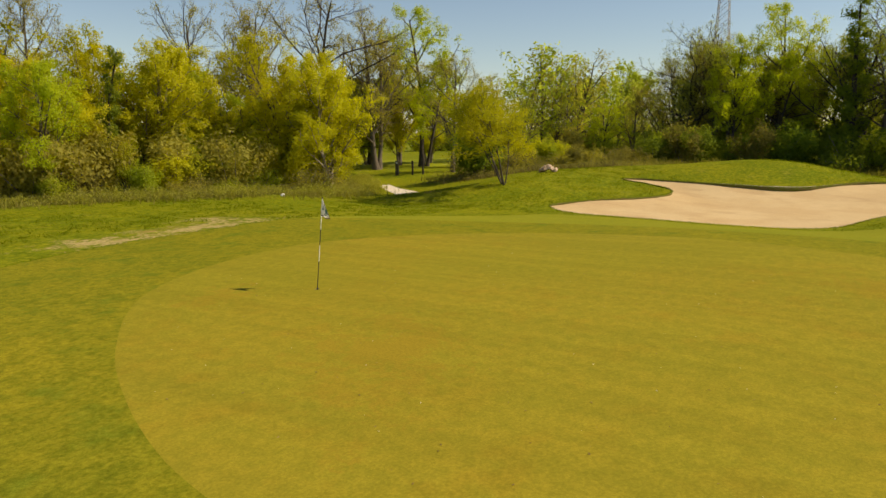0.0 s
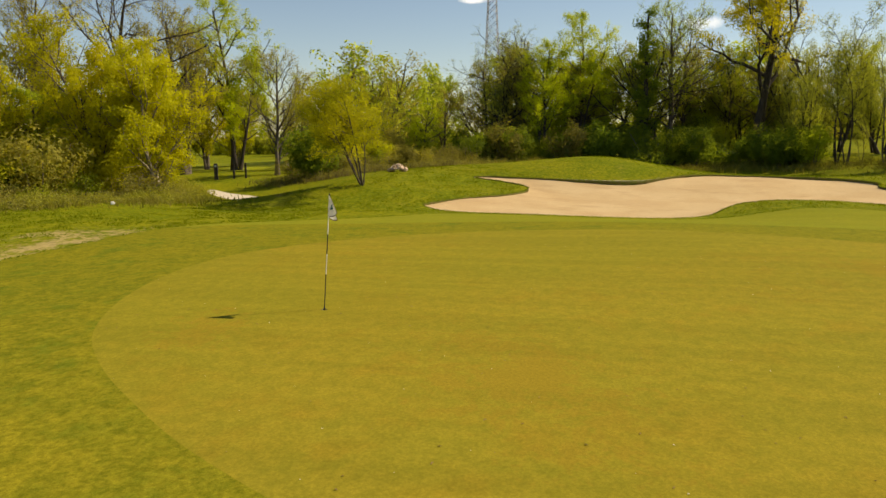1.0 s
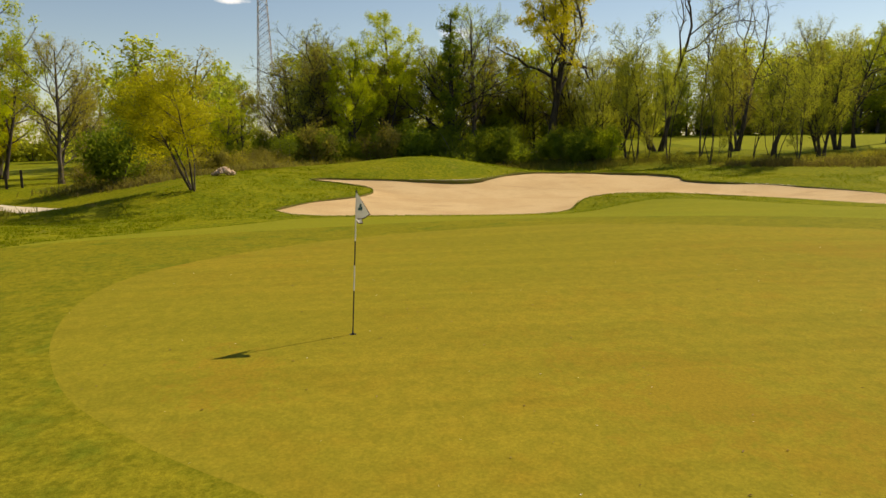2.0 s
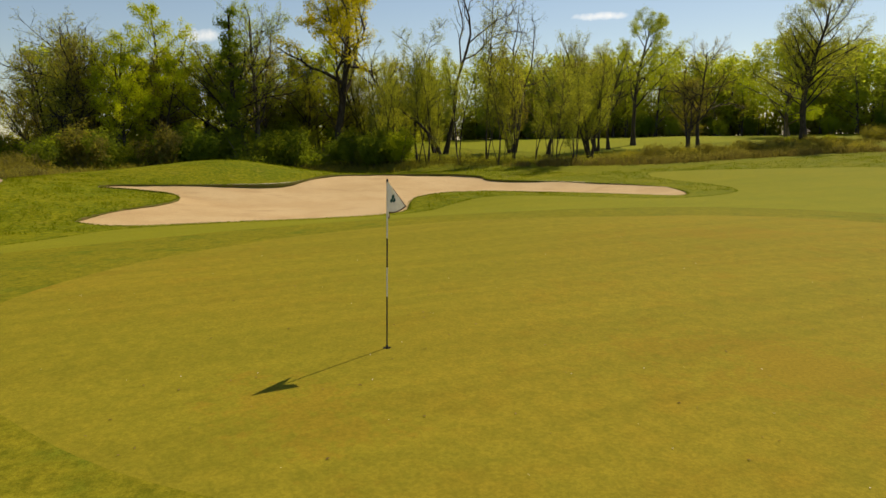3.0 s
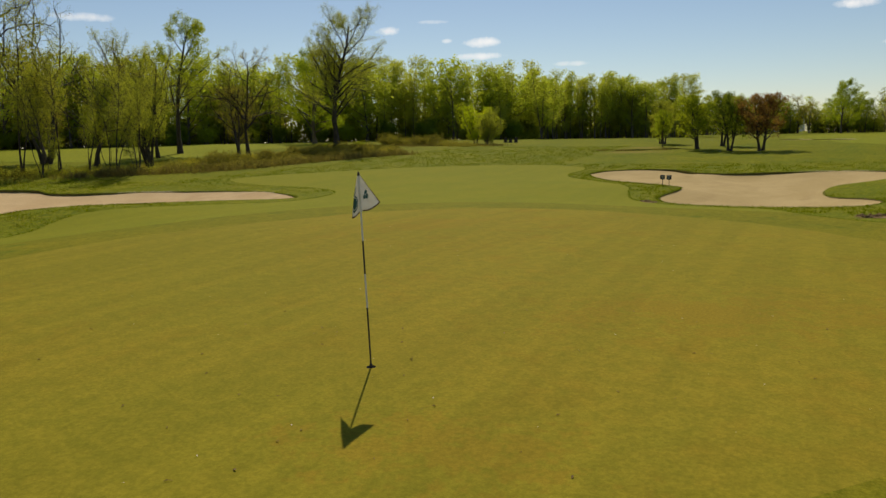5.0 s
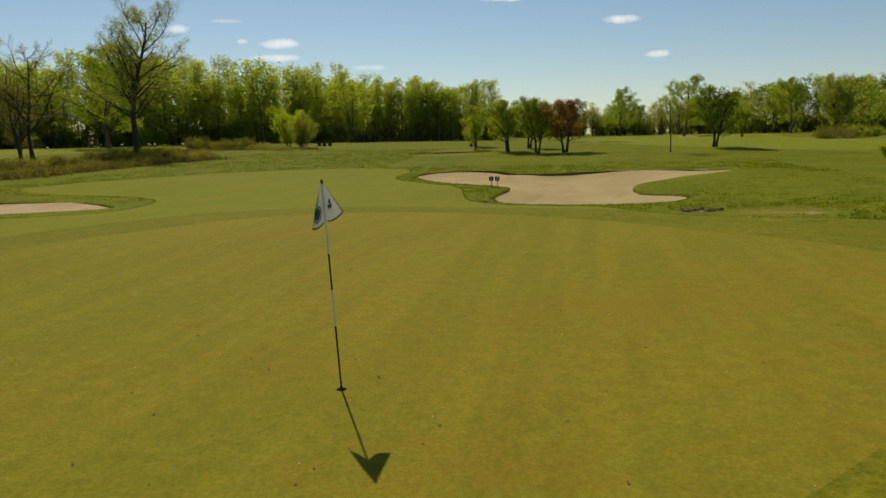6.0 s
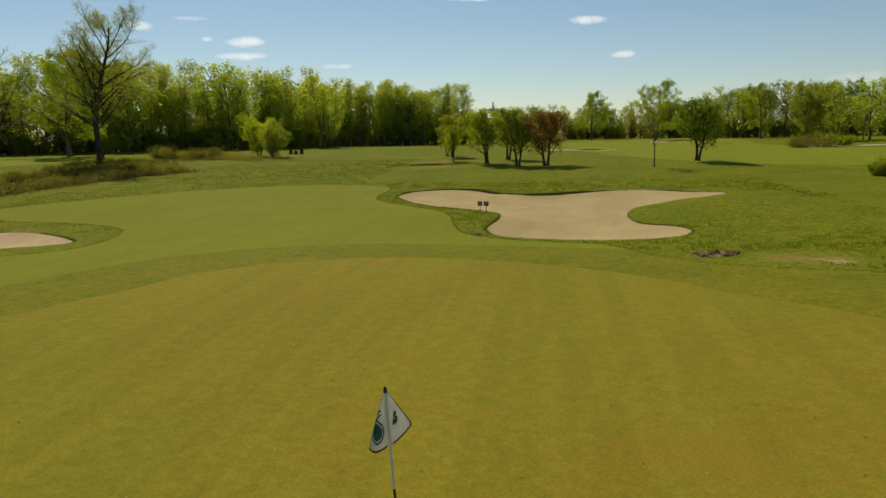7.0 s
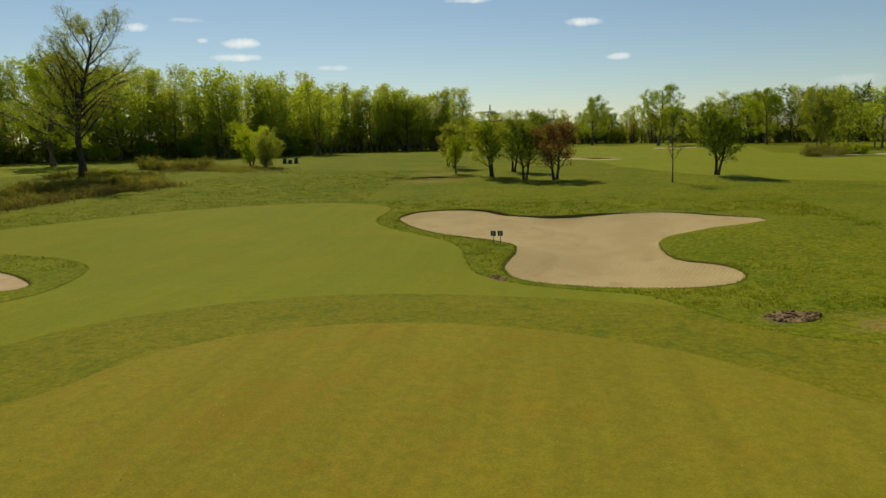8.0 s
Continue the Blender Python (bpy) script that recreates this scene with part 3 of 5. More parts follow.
def grow(rng, o):
    """The limbs of a tree as polylines: (points, radii, level). o holds the habit of its kind."""
    limbs = []

    def limb(p, d, length, r, level):
        steps = o.get("steps", (8, 4, 2, 1))[min(level, 3)]
        pts, rad, dirs = [p], [r], [d]
        r = max(r, (0.05, 0.035, 0.024, 0.016)[min(level, 3)] * o.get("fine", 1.0))
        tip = r * (0.3 if level else o.get("tip", 0.22))
        for i in range(steps):
            d = d + rng.normal(0, o["gnarl"][min(level, 3)], 3) + np.array((0, 0, o["up"][min(level, 3)]))
            d = d / np.linalg.norm(d)
            p = p + d * length / steps
            pts.append(p), rad.append(r + (tip - r) * (i + 1) / steps), dirs.append(d)
        limbs.append((np.array(pts), np.array(rad), level))
        if level >= o["levels"]:
            return
        count = o["count"][level]
        count = max(1, int(round(count * (0.6 + 0.4 * min(1.5, length / o["ref"][level])))))
        turn = rng.uniform(0, 6.28)
        for k in range(count):
            f = o["from"][level] + (1 - o["from"][level]) * ((k + rng.uniform(0.1, 0.9)) / count)
            at = f * steps
            i = min(int(at), steps - 1)
            base = pts[i] + (pts[i + 1] - pts[i]) * (at - i)
            axis, a, b = frame_of(dirs[i + 1])
            turn += 2.4 + rng.normal(0, 0.5)
            spread = radians(o["angle"][level] + rng.normal(0, 9))
            out = axis * math.cos(spread) + (a * math.cos(turn) + b * math.sin(turn)) * math.sin(spread)
            taper = o["shape"](f) if level == 0 else 1.0 - 0.55 * f
            r_here = rad[i] + (rad[i + 1] - rad[i]) * (at - i)
            limb(base, out, length * o["ratio"][level] * taper * rng.uniform(0.75, 1.2), min(r_here * 0.75, r_here * o.get("thin", (0.55, 0.58, 0.6))[level]), level + 1)

    for s in range(o["stems"]):
        a = rng.uniform(0, 6.28)
        lean = o["lean"] * rng.uniform(0.4, 1.2)
        d = np.array((math.cos(a) * lean, math.sin(a) * lean, 1.0))
        scale = 1.0 if s == 0 else rng.uniform(0.65, 1.0)
        off = np.array((math.cos(a), math.sin(a), 0)) * (o["girth"] * 1.2 if o["stems"] > 1 else 0)
        limb(off + np.array((0, 0, -0.15)), d / np.linalg.norm(d), o["height"] * scale, o["girth"] * scale, 0)
    return limbs


def limb_mesh(name, limbs, most=3, sides=(7, 4, 3, 2)):
    verts, faces, start = [], [], 0
    for pts, rad, level in limbs:
        if level > most:
            continue
        k = sides[min(level, 3)]
        along = np.gradient(pts, axis=0)
        along /= np.linalg.norm(along, axis=1)[:, None] + 1e-9
        a = np.cross(along, (0.31, 0.52, 0.79))
        a /= np.linalg.norm(a, axis=1)[:, None] + 1e-9
        b = np.cross(along, a)
        ang = np.arange(k) * 2 * math.pi / k
        ring = pts[:, None] + rad[:, None, None] * (np.cos(ang)[None, :, None] * a[:, None] + np.sin(ang)[None, :, None] * b[:, None])
        if level == 0:
            ring[0] += (ring[0] - pts[0]) * 0.5
        n = len(pts)
        verts.append(ring.reshape(-1, 3))
        i, j = np.meshgrid(np.arange(n - 1), np.arange(k), indexing="ij")
        i, j = i.ravel(), j.ravel()
        if k == 2:
            i, j = i[j == 0], j[j == 0]
        q = np.stack([i * k + j, i * k + (j + 1) % k, (i + 1) * k + (j + 1) % k, (i + 1) * k + j], 1)
        faces.append(q + start)
        start += n * k
    return mesh_from(name, np.concatenate(verts), np.concatenate(faces))


def leaf_mesh(name, rng, centres, size, facing=None):
    """Leaves as small three-cornered sprays, each turned its own way but mostly outwards."""
    n = len(centres)
    up = rng.normal(0, 1, (n, 3)) if facing is None else facing + rng.normal(0, 0.9, (n, 3))
    up /= np.linalg.norm(up, axis=1)[:, None] + 1e-9
    d = np.cross(up, rng.normal(0, 1, (n, 3)))
    d /= np.linalg.norm(d, axis=1)[:, None] + 1e-9
    s = np.cross(up, d)
    length = size * rng.uniform(0.6, 1.35, n)[:, None]
    w = length * 0.36
    v = np.stack([centres - d * length * 0.5 - s * w * 0.5, centres + d * length * 0.5 - s * w * 0.5 * rng.uniform(-1, 1.4, (n, 1)), centres + s * w * 1.1 + d * length * rng.uniform(-0.3, 0.3, (n, 1))], 1)
    return mesh_from(name, v.reshape(-1, 3), np.arange(n * 3).reshape(n, 3), smooth=False)


def leaf_places(rng, limbs, o):
    """Round the outer limbs, in close clumps, with bare stretches between; and the way out of the crown at each."""
    spots, away = [np.zeros((1, 3))], [np.zeros((1, 3))]
    reach = o["fluff"] * 1.75
    for pts, rad, level in limbs:
        if level < o["leaf_from"]:
            continue
        if rng.uniform() > o["leafy"]:
            continue
        n = o["leaves"] if level >= 2 else o["leaves"] * 2
        u = rng.uniform(0.15, 1.04, n) * (len(pts) - 1)
        i = np.clip(u.astype(int), 0, len(pts) - 2)
        c = pts[i] + (pts[i + 1] - pts[i]) * (u - i)[:, None]
        off = rng.normal(0, 1, (n, 3))
        off *= (rng.uniform(0, 1, n) ** 0.45 / np.linalg.norm(off, axis=1))[:, None]
        spots.append(c + off * reach), away.append(off)
    spots, away = np.concatenate(spots[1:] or spots), np.concatenate(away[1:] or away)
    low, high = np.percentile(spots, 5, axis=0), np.percentile(spots, 95, axis=0)
    out = (spots - (low + high) / 2) / (np.maximum(high - low, 0.3) / 2)
    return spots, out * 0.8 + away * 0.55 + (0, 0, 0.3)


dome = lambda f: 0.35 + 0.75 * math.sin(math.pi * min(1, max(0.0, f)) ** 0.8)
taper = lambda f: 1.15 - 0.8 * f
column = lambda f: 0.75 - 0.45 * f
vase = lambda f: 1.0 - 0.35 * f
HABIT = dict(levels=3, stems=1, lean=0.05, height=10.0, girth=0.2, gnarl=(0.06, 0.12, 0.18, 0.2), up=(0.03, 0.08, 0.05, 0.0),
             count=(15, 6, 4), ratio=(0.42, 0.5, 0.5), angle=(55, 45, 45), ref=(1.0, 3.0, 1.5), leaf_from=2, leafy=0.9, leaves=9, fluff=0.22,
             leaf=0.2, shape=dome)
HABIT["from"] = (0.2, 0.25, 0.2)


def habit(**changes):
    o = dict(HABIT)
    for key, value in changes.items():
        o["from" if key == "start" else key] = value
    return o


crown_dome = lambda f: 0.55 + 0.45 * math.sin(math.pi * min(1.0, 0.15 + 0.85 * f))
KINDS = dict(
    willow=(habit(wood=2, stems=4, lean=0.34, height=9, girth=0.13, count=(11, 5, 4), start=(0.08, 0.2, 0.2), leaves=40, fluff=0.2, leaf=0.135, leafy=0.85, shape=dome, ratio=(0.42, 0.5, 0.5), angle=(50, 42, 45), up=(0.02, 0.12, 0.1, 0.05)), PALE_BARK, LEAF_YELLOW,
            "bushy spring tree with dense yellow-green foliage"),
    willow_b=(habit(wood=2, stems=3, lean=0.22, height=10, girth=0.14, count=(13, 5, 4), start=(0.1, 0.2, 0.2), leaves=42, fluff=0.2, leaf=0.135, leafy=0.8, shape=dome, ratio=(0.36, 0.5, 0.5), angle=(46, 40, 45), up=(0.02, 0.14, 0.1, 0.05)), BARK, LEAF_YELLOW,
              "upright spring tree with yellow-green foliage"),
    twiggy=(habit(stems=2, lean=0.12, height=14, girth=0.22, count=(17, 8, 7), up=(0.02, 0.16, 0.1, 0.05), angle=(48, 38, 34), ratio=(0.36, 0.5, 0.55), leafy=0.75, leaves=12, fluff=0.18, leaf=0.11, leaf_from=3), BARK, LEAF_OLIVE,
            "tall bare tree with a haze of fine budding twigs"),
    bare=(habit(height=15, girth=0.24, count=(13, 8, 7), gnarl=(0.1, 0.22, 0.26, 0.25), up=(0.02, 0.1, 0.06, 0.02), start=(0.25, 0.2, 0.2), ratio=(0.46, 0.5, 0.5), leafy=0.55, leaves=8, leaf=0.11, fluff=0.15, leaf_from=3, thin=(0.62, 0.6, 0.55)), DARK_BARK, LEAF_OLIVE,
          "tall leafless tree with crooked dark branches"),
    fork=(habit(steps=(10, 6, 3, 2), height=17, girth=0.21, stems=2, lean=0.1, count=(6, 6, 6), gnarl=(0.22, 0.42, 0.36, 0.25), up=(0.1, 0.2, 0.07, 0.02), start=(0.42, 0.25, 0.2), ratio=(0.42, 0.5, 0.5), leafy=0.6, leaves=9, leaf=0.09, fluff=0.16, leaf_from=3, angle=(42, 45, 45), thin=(0.7, 0.6, 0.5)), DARK_BARK, LEAF_BIRCH,
          "tall forked leafless tree with twisting limbs"),
    oak=(habit(height=16, girth=0.36, count=(11, 8, 7), steps=(9, 6, 3, 1), gnarl=(0.05, 0.4, 0.34, 0.25), up=(0.02, 0.14, 0.08, 0.02), start=(0.3, 0.3, 0.25), ratio=(0.52, 0.46, 0.5), angle=(58, 48, 45), leafy=0.92, leaves=40, leaf=0.14, fluff=0.22, leaf_from=3, thin=(0.66, 0.6, 0.5)), DARK_BARK, LEAF_OAK,
         "large old oak with crooked limbs and golden young leaves"),
    lime=(habit(height=14, girth=0.22, stems=2, lean=0.06, count=(13, 6, 4), start=(0.25, 0.3, 0.2), ratio=(0.32, 0.5, 0.5), leafy=0.75, leaves=48, leaf=0.15, fluff=0.24, angle=(52, 45, 45), leaf_from=3), DARK_BARK, LEAF_LIME,
          "tall tree with clumps of bright lime-green leaves"),
    green=(habit(wood=2, height=11, girth=0.22, count=(16, 6, 4), start=(0.12, 0.2, 0.2), ratio=(0.4, 0.5, 0.5), leaves=40, leaf=0.16, fluff=0.26), BARK, LEAF_GREEN,
           "rounded mid-green leafy tree"),
    ivy=(habit(wood=2, height=10, girth=0.22, count=(22, 5, 3), start=(0.03, 0.2, 0.2), ratio=(0.17, 0.5, 0.5), leaves=30, leaf=0.15, fluff=0.2, shape=column), DARK_BARK, LEAF_DARK,
         "ivy-clad tree with dark green leaves"),
    slender=(habit(wood=2, height=10, girth=0.055, stems=3, lean=0.14, count=(13, 5, 3), gnarl=(0.10, 0.2, 0.22, 0.2), up=(0.02, 0.07, 0.03, 0.0), start=(0.4, 0.2, 0.2), ratio=(0.22, 0.5, 0.5), angle=(50, 48, 48), leafy=0.75, leaves=18, leaf=0.085, fluff=0.22, shape=taper, fine=0.7), DARK_BARK, LEAF_BIRCH,
             "slender multi-stemmed birch with thin fresh foliage"),
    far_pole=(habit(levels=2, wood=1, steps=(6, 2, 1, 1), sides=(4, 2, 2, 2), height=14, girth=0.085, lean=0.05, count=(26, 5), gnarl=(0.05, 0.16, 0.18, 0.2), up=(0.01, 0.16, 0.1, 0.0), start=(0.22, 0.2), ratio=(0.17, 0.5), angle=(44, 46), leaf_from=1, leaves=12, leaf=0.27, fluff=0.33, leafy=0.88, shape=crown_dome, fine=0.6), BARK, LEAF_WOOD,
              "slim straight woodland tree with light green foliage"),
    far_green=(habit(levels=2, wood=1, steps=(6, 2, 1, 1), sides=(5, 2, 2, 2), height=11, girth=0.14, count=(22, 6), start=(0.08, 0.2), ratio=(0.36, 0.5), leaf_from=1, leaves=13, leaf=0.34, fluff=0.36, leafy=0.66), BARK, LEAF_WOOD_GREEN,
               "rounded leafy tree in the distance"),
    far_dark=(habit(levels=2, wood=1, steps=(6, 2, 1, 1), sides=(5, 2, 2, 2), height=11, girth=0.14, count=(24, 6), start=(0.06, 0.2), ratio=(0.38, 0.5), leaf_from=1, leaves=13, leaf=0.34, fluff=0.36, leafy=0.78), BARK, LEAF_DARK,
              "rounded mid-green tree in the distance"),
    brush=(habit(levels=1, wood=-1, steps=(3, 2, 1, 1), height=4.0, girth=0.03, stems=6, lean=0.5, count=(7,), start=(0.05,), ratio=(0.42,), leaf_from=0, leaves=7, leaf=0.45, fluff=0.36, leafy=1.0, shape=vase), BARK, LEAF_BRUSH,
           "low brush at the wood's foot"),
    far_twiggy=(habit(wood=1, levels=3, height=13, girth=0.2, stems=2, lean=0.12, count=(13, 6, 4), up=(0.02, 0.16, 0.1, 0.05), angle=(46, 38, 34), ratio=(0.34, 0.5, 0.55), leafy=0.55, leaves=8, fluff=0.25, leaf=0.22, leaf_from=3), BARK, LEAF_OLIVE,
                "distant tree with a haze of budding twigs"),
    airy=(habit(wood=2, stems=5, lean=0.3, height=11, girth=0.14, count=(12, 6, 4), gnarl=(0.05, 0.13, 0.18, 0.2), up=(0.03, 0.16, 0.1, 0.03), start=(0.16, 0.2, 0.2), ratio=(0.3, 0.5, 0.5), angle=(38, 38, 40), leafy=0.7, leaves=20, leaf=0.105, fluff=0.24, shape=vase), DARK_BARK, LEAF_BIRCH,
          "fan-shaped many-stemmed tree with thin olive foliage"),
    leafy=(habit(height=16, girth=0.28, count=(13, 6, 4), gnarl=(0.05, 0.16, 0.2, 0.2), up=(0.02, 0.15, 0.1, 0.0), start=(0.28, 0.3, 0.2), ratio=(0.38, 0.45, 0.5), angle=(50, 42, 45), leafy=0.85, leaves=44, leaf=0.16, fluff=0.26, leaf_from=3), DARK_BARK, LEAF_GREEN,
           "tall upright tree with open tufts of green leaves"),
    big=(habit(height=19, girth=0.34, stems=2, lean=0.07, count=(16, 9, 8), gnarl=(0.08, 0.18, 0.2, 0.22), up=(0.03, 0.10, 0.06, 0.02), start=(0.3, 0.25, 0.15), ratio=(0.46, 0.46, 0.5), angle=(46, 42, 40), leafy=0.8, leaves=15, leaf=0.12, fluff=0.22, leaf_from=3, thin=(0.55, 0.55, 0.5)), DARK_BARK, LEAF_BIRCH,
         "very tall twin-stemmed tree with a fine open net of budding twigs"),
    shrub=(habit(fine=0.5, wood=0, levels=2, height=3.0, girth=0.045, stems=9, lean=0.6, count=(8, 4), start=(0.15, 0.2), ratio=(0.42, 0.5), leaf_from=1, leaves=12, leaf=0.17, fluff=0.22, leafy=0.95, shape=vase), BARK, LEAF_DARK,
           "dense dark green shrub of the wood's edge"),
    scrub=(habit(fine=0.5, wood=0, levels=2, height=2.6, girth=0.035, stems=9, lean=0.6, count=(8, 4), start=(0.15, 0.2), ratio=(0.42, 0.5), leaf_from=1, leaves=11, leaf=0.145, fluff=0.22, leafy=0.9, shape=vase), PALE_BARK, LEAF_GREEN,
           "leafy green scrub bush"),
    bramble=(habit(fine=0.5, wood=0, levels=2, height=1.5, girth=0.02, stems=12, lean=0.9, count=(7, 4), start=(0.15, 0.2), ratio=(0.45, 0.5), leaf_from=1, leaves=8, leaf=0.09, fluff=0.13, leafy=0.8, shape=vase, up=(-0.06, -0.02, 0, 0)), PALE_BARK, LEAF_BRAMBLE,
             "low tangle of brown-green bramble"),
    ball=(habit(fine=0.5, levels=3, height=4.6, girth=0.06, stems=9, lean=0.45, count=(9, 5, 3), start=(0.1, 0.2, 0.2), ratio=(0.3, 0.5, 0.5), leaves=14, leaf=0.11, fluff=0.17, leafy=0.95, shape=dome), BARK, LEAF_BIRCH,
          "rounded willow bush with soft light green foliage"),
    maple=(habit(fine=0.5, height=5.9, girth=0.05, stems=6, lean=0.5, count=(11, 6, 4), gnarl=(0.05, 0.12, 0.16, 0.2), start=(0.42, 0.2, 0.2), ratio=(0.4, 0.5, 0.5), leaves=24, leaf=0.09, fluff=0.19, leafy=1.0, leaf_from=2, shape=crown_dome, angle=(54, 45, 45)), DARK_BARK, LEAF_MAPLE,
           "small multi-stemmed tree with golden green crown on the bank"),
    plum=(habit(fine=0.5, height=4.6, girth=0.1, stems=2, lean=0.14, count=(13, 6, 4), start=(0.22, 0.15, 0.15), gnarl=(0.05, 0.1, 0.14, 0.15), up=(0.03, 0.14, 0.08, 0.0), ratio=(0.4, 0.5, 0.5), leaves=13, leaf=0.13, fluff=0.14, leafy=0.95, shape=dome, angle=(50, 40, 40)), DARK_BARK, LEAF_GREEN,
          "young round-headed orchard tree with dense foliage"),
    sapling=(habit(fine=0.5, height=4.6, girth=0.06, count=(14, 5, 4), start=(0.38, 0.15, 0.15), gnarl=(0.02, 0.1, 0.14, 0.15), up=(0.03, 0.16, 0.08, 0.0), ratio=(0.38, 0.5, 0.5), leaves=4, leaf=0.1, fluff=0.1, leafy=0.5, shape=dome, angle=(48, 40, 40)), BARK, LEAF_BIRCH,
             "thin young tree with a sparse budding crown"),
)
MADE = {}


def leaf_spots(rng, limbs, o):
    spots, out = leaf_places(rng, limbs, o)
    return spots, o["leaf"], out


def tree_meshes(kind, seed, bark=None, leaf=None):
    key = (kind, seed)
    if key not in MADE:
        o = KINDS[kind][0]
        rng = np.random.default_rng(1000 + 37 * seed + sum(map(ord, kind)))
        limbs = grow(rng, o)
        top = max(p[:, 2].max() for p, _, _ in limbs)
        limbs = [(p * (o["height"] / top), r, l) for p, r, l in limbs]
        if o.get("wood") == -1:
            limbs = [(p, r, l) for p, r, l in limbs if l == 0] + [(p, r, 9) for p, r, l in limbs if l]
        MADE[key] = (limb_mesh("trunk", limbs, max(0, o.get("wood", 3)), o.get("sides", (7, 4, 3, 2))), leaf_mesh("crown", rng, *leaf_spots(rng, limbs, o)))
    return MADE[key]


def plant(kind, x, y, tall, seed=0, turn=0.0, wide=1.0, leaf=None, label="", group="", name="tree", lean=0.0):
    """A tree or bush on the ground: an empty at its base, with trunk and crown."""
    o, bark, leaf0, text = KINDS[kind]
    trunk, crown = tree_meshes(kind, seed)
    base = new(name)
    s = tall / o["height"]
    base.matrix_world = pose(x, y, ground_at(x, y) - 0.03, lean, 0, turn) @ Matrix.Diagonal((s * wide, s * wide, s, 1))
    for title, mesh, mat in (("trunk", trunk, bark), ("crown", crown, leaf or leaf0)):
        if not mesh.materials:
            mesh.materials.append(mat)
        ob = new(title, mesh)
        ob.parent = base
        if mesh.materials[0] != mat:
            ob.material_slots[0].link = "OBJECT"
            ob.material_slots[0].material = mat
    return tagged(base, label or text, "bush" if name in ("shrub", "bush") else "tree", group)



def plant_many(name, rows, label):
    """A far wood that nobody could count: trunks and leaves of many trees joined, as one thing of kind stuff."""
    base = new(name)
    for slot, title in ((0, "trunks"), (1, "leaves")):
        groups = {}
        for kind, seed, m, tone in rows:
            mesh = tree_meshes(kind, seed)[slot]
            groups.setdefault(KINDS[kind][1 + slot].name, []).append((mesh, m, tone, KINDS[kind][1 + slot]))
        for items in groups.values():
            verts, loops, starts, tones, nv, nl = [], [], [], [], 0, 0
            for mesh, m, tone, mat in items:
                co = np.empty(len(mesh.vertices) * 3, np.float32)
                mesh.vertices.foreach_get("co", co)
                a = np.array(m)
                verts.append(co.reshape(-1, 3) @ a[:3, :3].T + a[:3, 3])
                li = np.empty(len(mesh.loops), np.int32)
                mesh.loops.foreach_get("vertex_index", li)
                loops.append(li + nv)
                tones.append(np.full(len(mesh.vertices), tone, np.float32))
                nv += len(mesh.vertices)
            k = mesh.polygons[0].loop_total
            me = mesh_from(title, np.concatenate(verts), np.concatenate(loops).reshape(-1, k), slot == 0)
            me.attributes.new("tone", "FLOAT", "POINT").data.foreach_set("value", np.concatenate(tones))
            part(title, me, mat, base)
    return tagged(base, label, "wood", kind="stuff")

pick = random.Random(11)
# the wood to the south and south-west: x, y, height
SOUTH_WOOD = [
    ("green", -11.2, -28.7, 7.9), ("willow_b", -16.7, -32.3, 9.7), ("willow", -20.5, -33.2, 11.2), ("willow_b", -27.4, -25.5, 11.4), ("willow", -27.9, -21.9, 9.9),
    ("willow_b", -58.3, -36.1, 13.0), ("twiggy", -17.6, -41.2, 14.0), ("twiggy", -33.7, -36.4, 16.2), ("twiggy", -51.2, -34.1, 16.4), ("twiggy", -48.4, -23.5, 11.1),
    ("twiggy", -56.8, -24.8, 10.0), ("twiggy", -64.3, -22.9, 8.1), ("twiggy", -70.0, -19.6, 7.5), ("ivy", -16.2, -30.2, 8.8), ("bare", -35.1, -43.2, 17.4),
    ("bare", -46.6, -35.3, 19.2), ("green", -25.1, -33.4, 9.5), ("lime", -57.3, -32.1, 17.6)]
# the tall wood behind the long bunker
WEST_WOOD = [
    ("bare", -69.0, -7.1, 14.9), ("bare", -73.3, -4.4, 16.6), ("lime", -67.6, -1.4, 13.3), ("lime", -71.8, 2.6, 16.7), ("bare", -71.8, 8.0, 15.1), ("ivy", -69.7, 9.7, 15.8),
    ("twiggy", -71.5, 11.8, 17.2), ("green", -77.7, -0.1, 11.2), ("twiggy", -79.8, 5.2, 12.5), ("twiggy", -81.9, 18.4, 12.0), ("willow_b", -79.1, 16.2, 9.9), ("airy", -61.6, 23.3, 9.8),
    ("airy", -65.5, 25.4, 11.7), ("lime", -65.5, -14.1, 7.0), ("green", -98.9, -33.6, 13.6), ("green", -105.6, -29.8, 12.0), ("green", -102.5, -23.1, 12.0), ("green", -101.5, -19.3, 12.1)]
# thin birches and bare trees along the ditch
DITCH_TREES = [
    ("slender", -58.8, 25.7, 14.0), ("slender", -54.7, 31.2, 15.5), ("slender", -54.0, 28.0, 11.1), ("slender", -57.1, 25.9, 13.0), ("slender", -49.0, 33.3, 7.8), ("slender", -45.5, 35.1, 9.4),
    ("slender", -51.7, 32.6, 12.5), ("slender", -46.3, 33.8, 9.0), ("fork", -65.6, 31.6, 20.3), ("fork", -62.1, 38.5, 18.5), ("bare", -55.1, 38.7, 11.8), ("airy", -49.5, 39.9, 10.8),
    ("bare", -61.1, 51.1, 12.4), ("bare", -56.9, 59.3, 9.8), ("bare", -56.6, 60.7, 13.6), ("twiggy", -58.2, 60.6, 8.4), ("green", -71.1, 93.0, 15.2)]
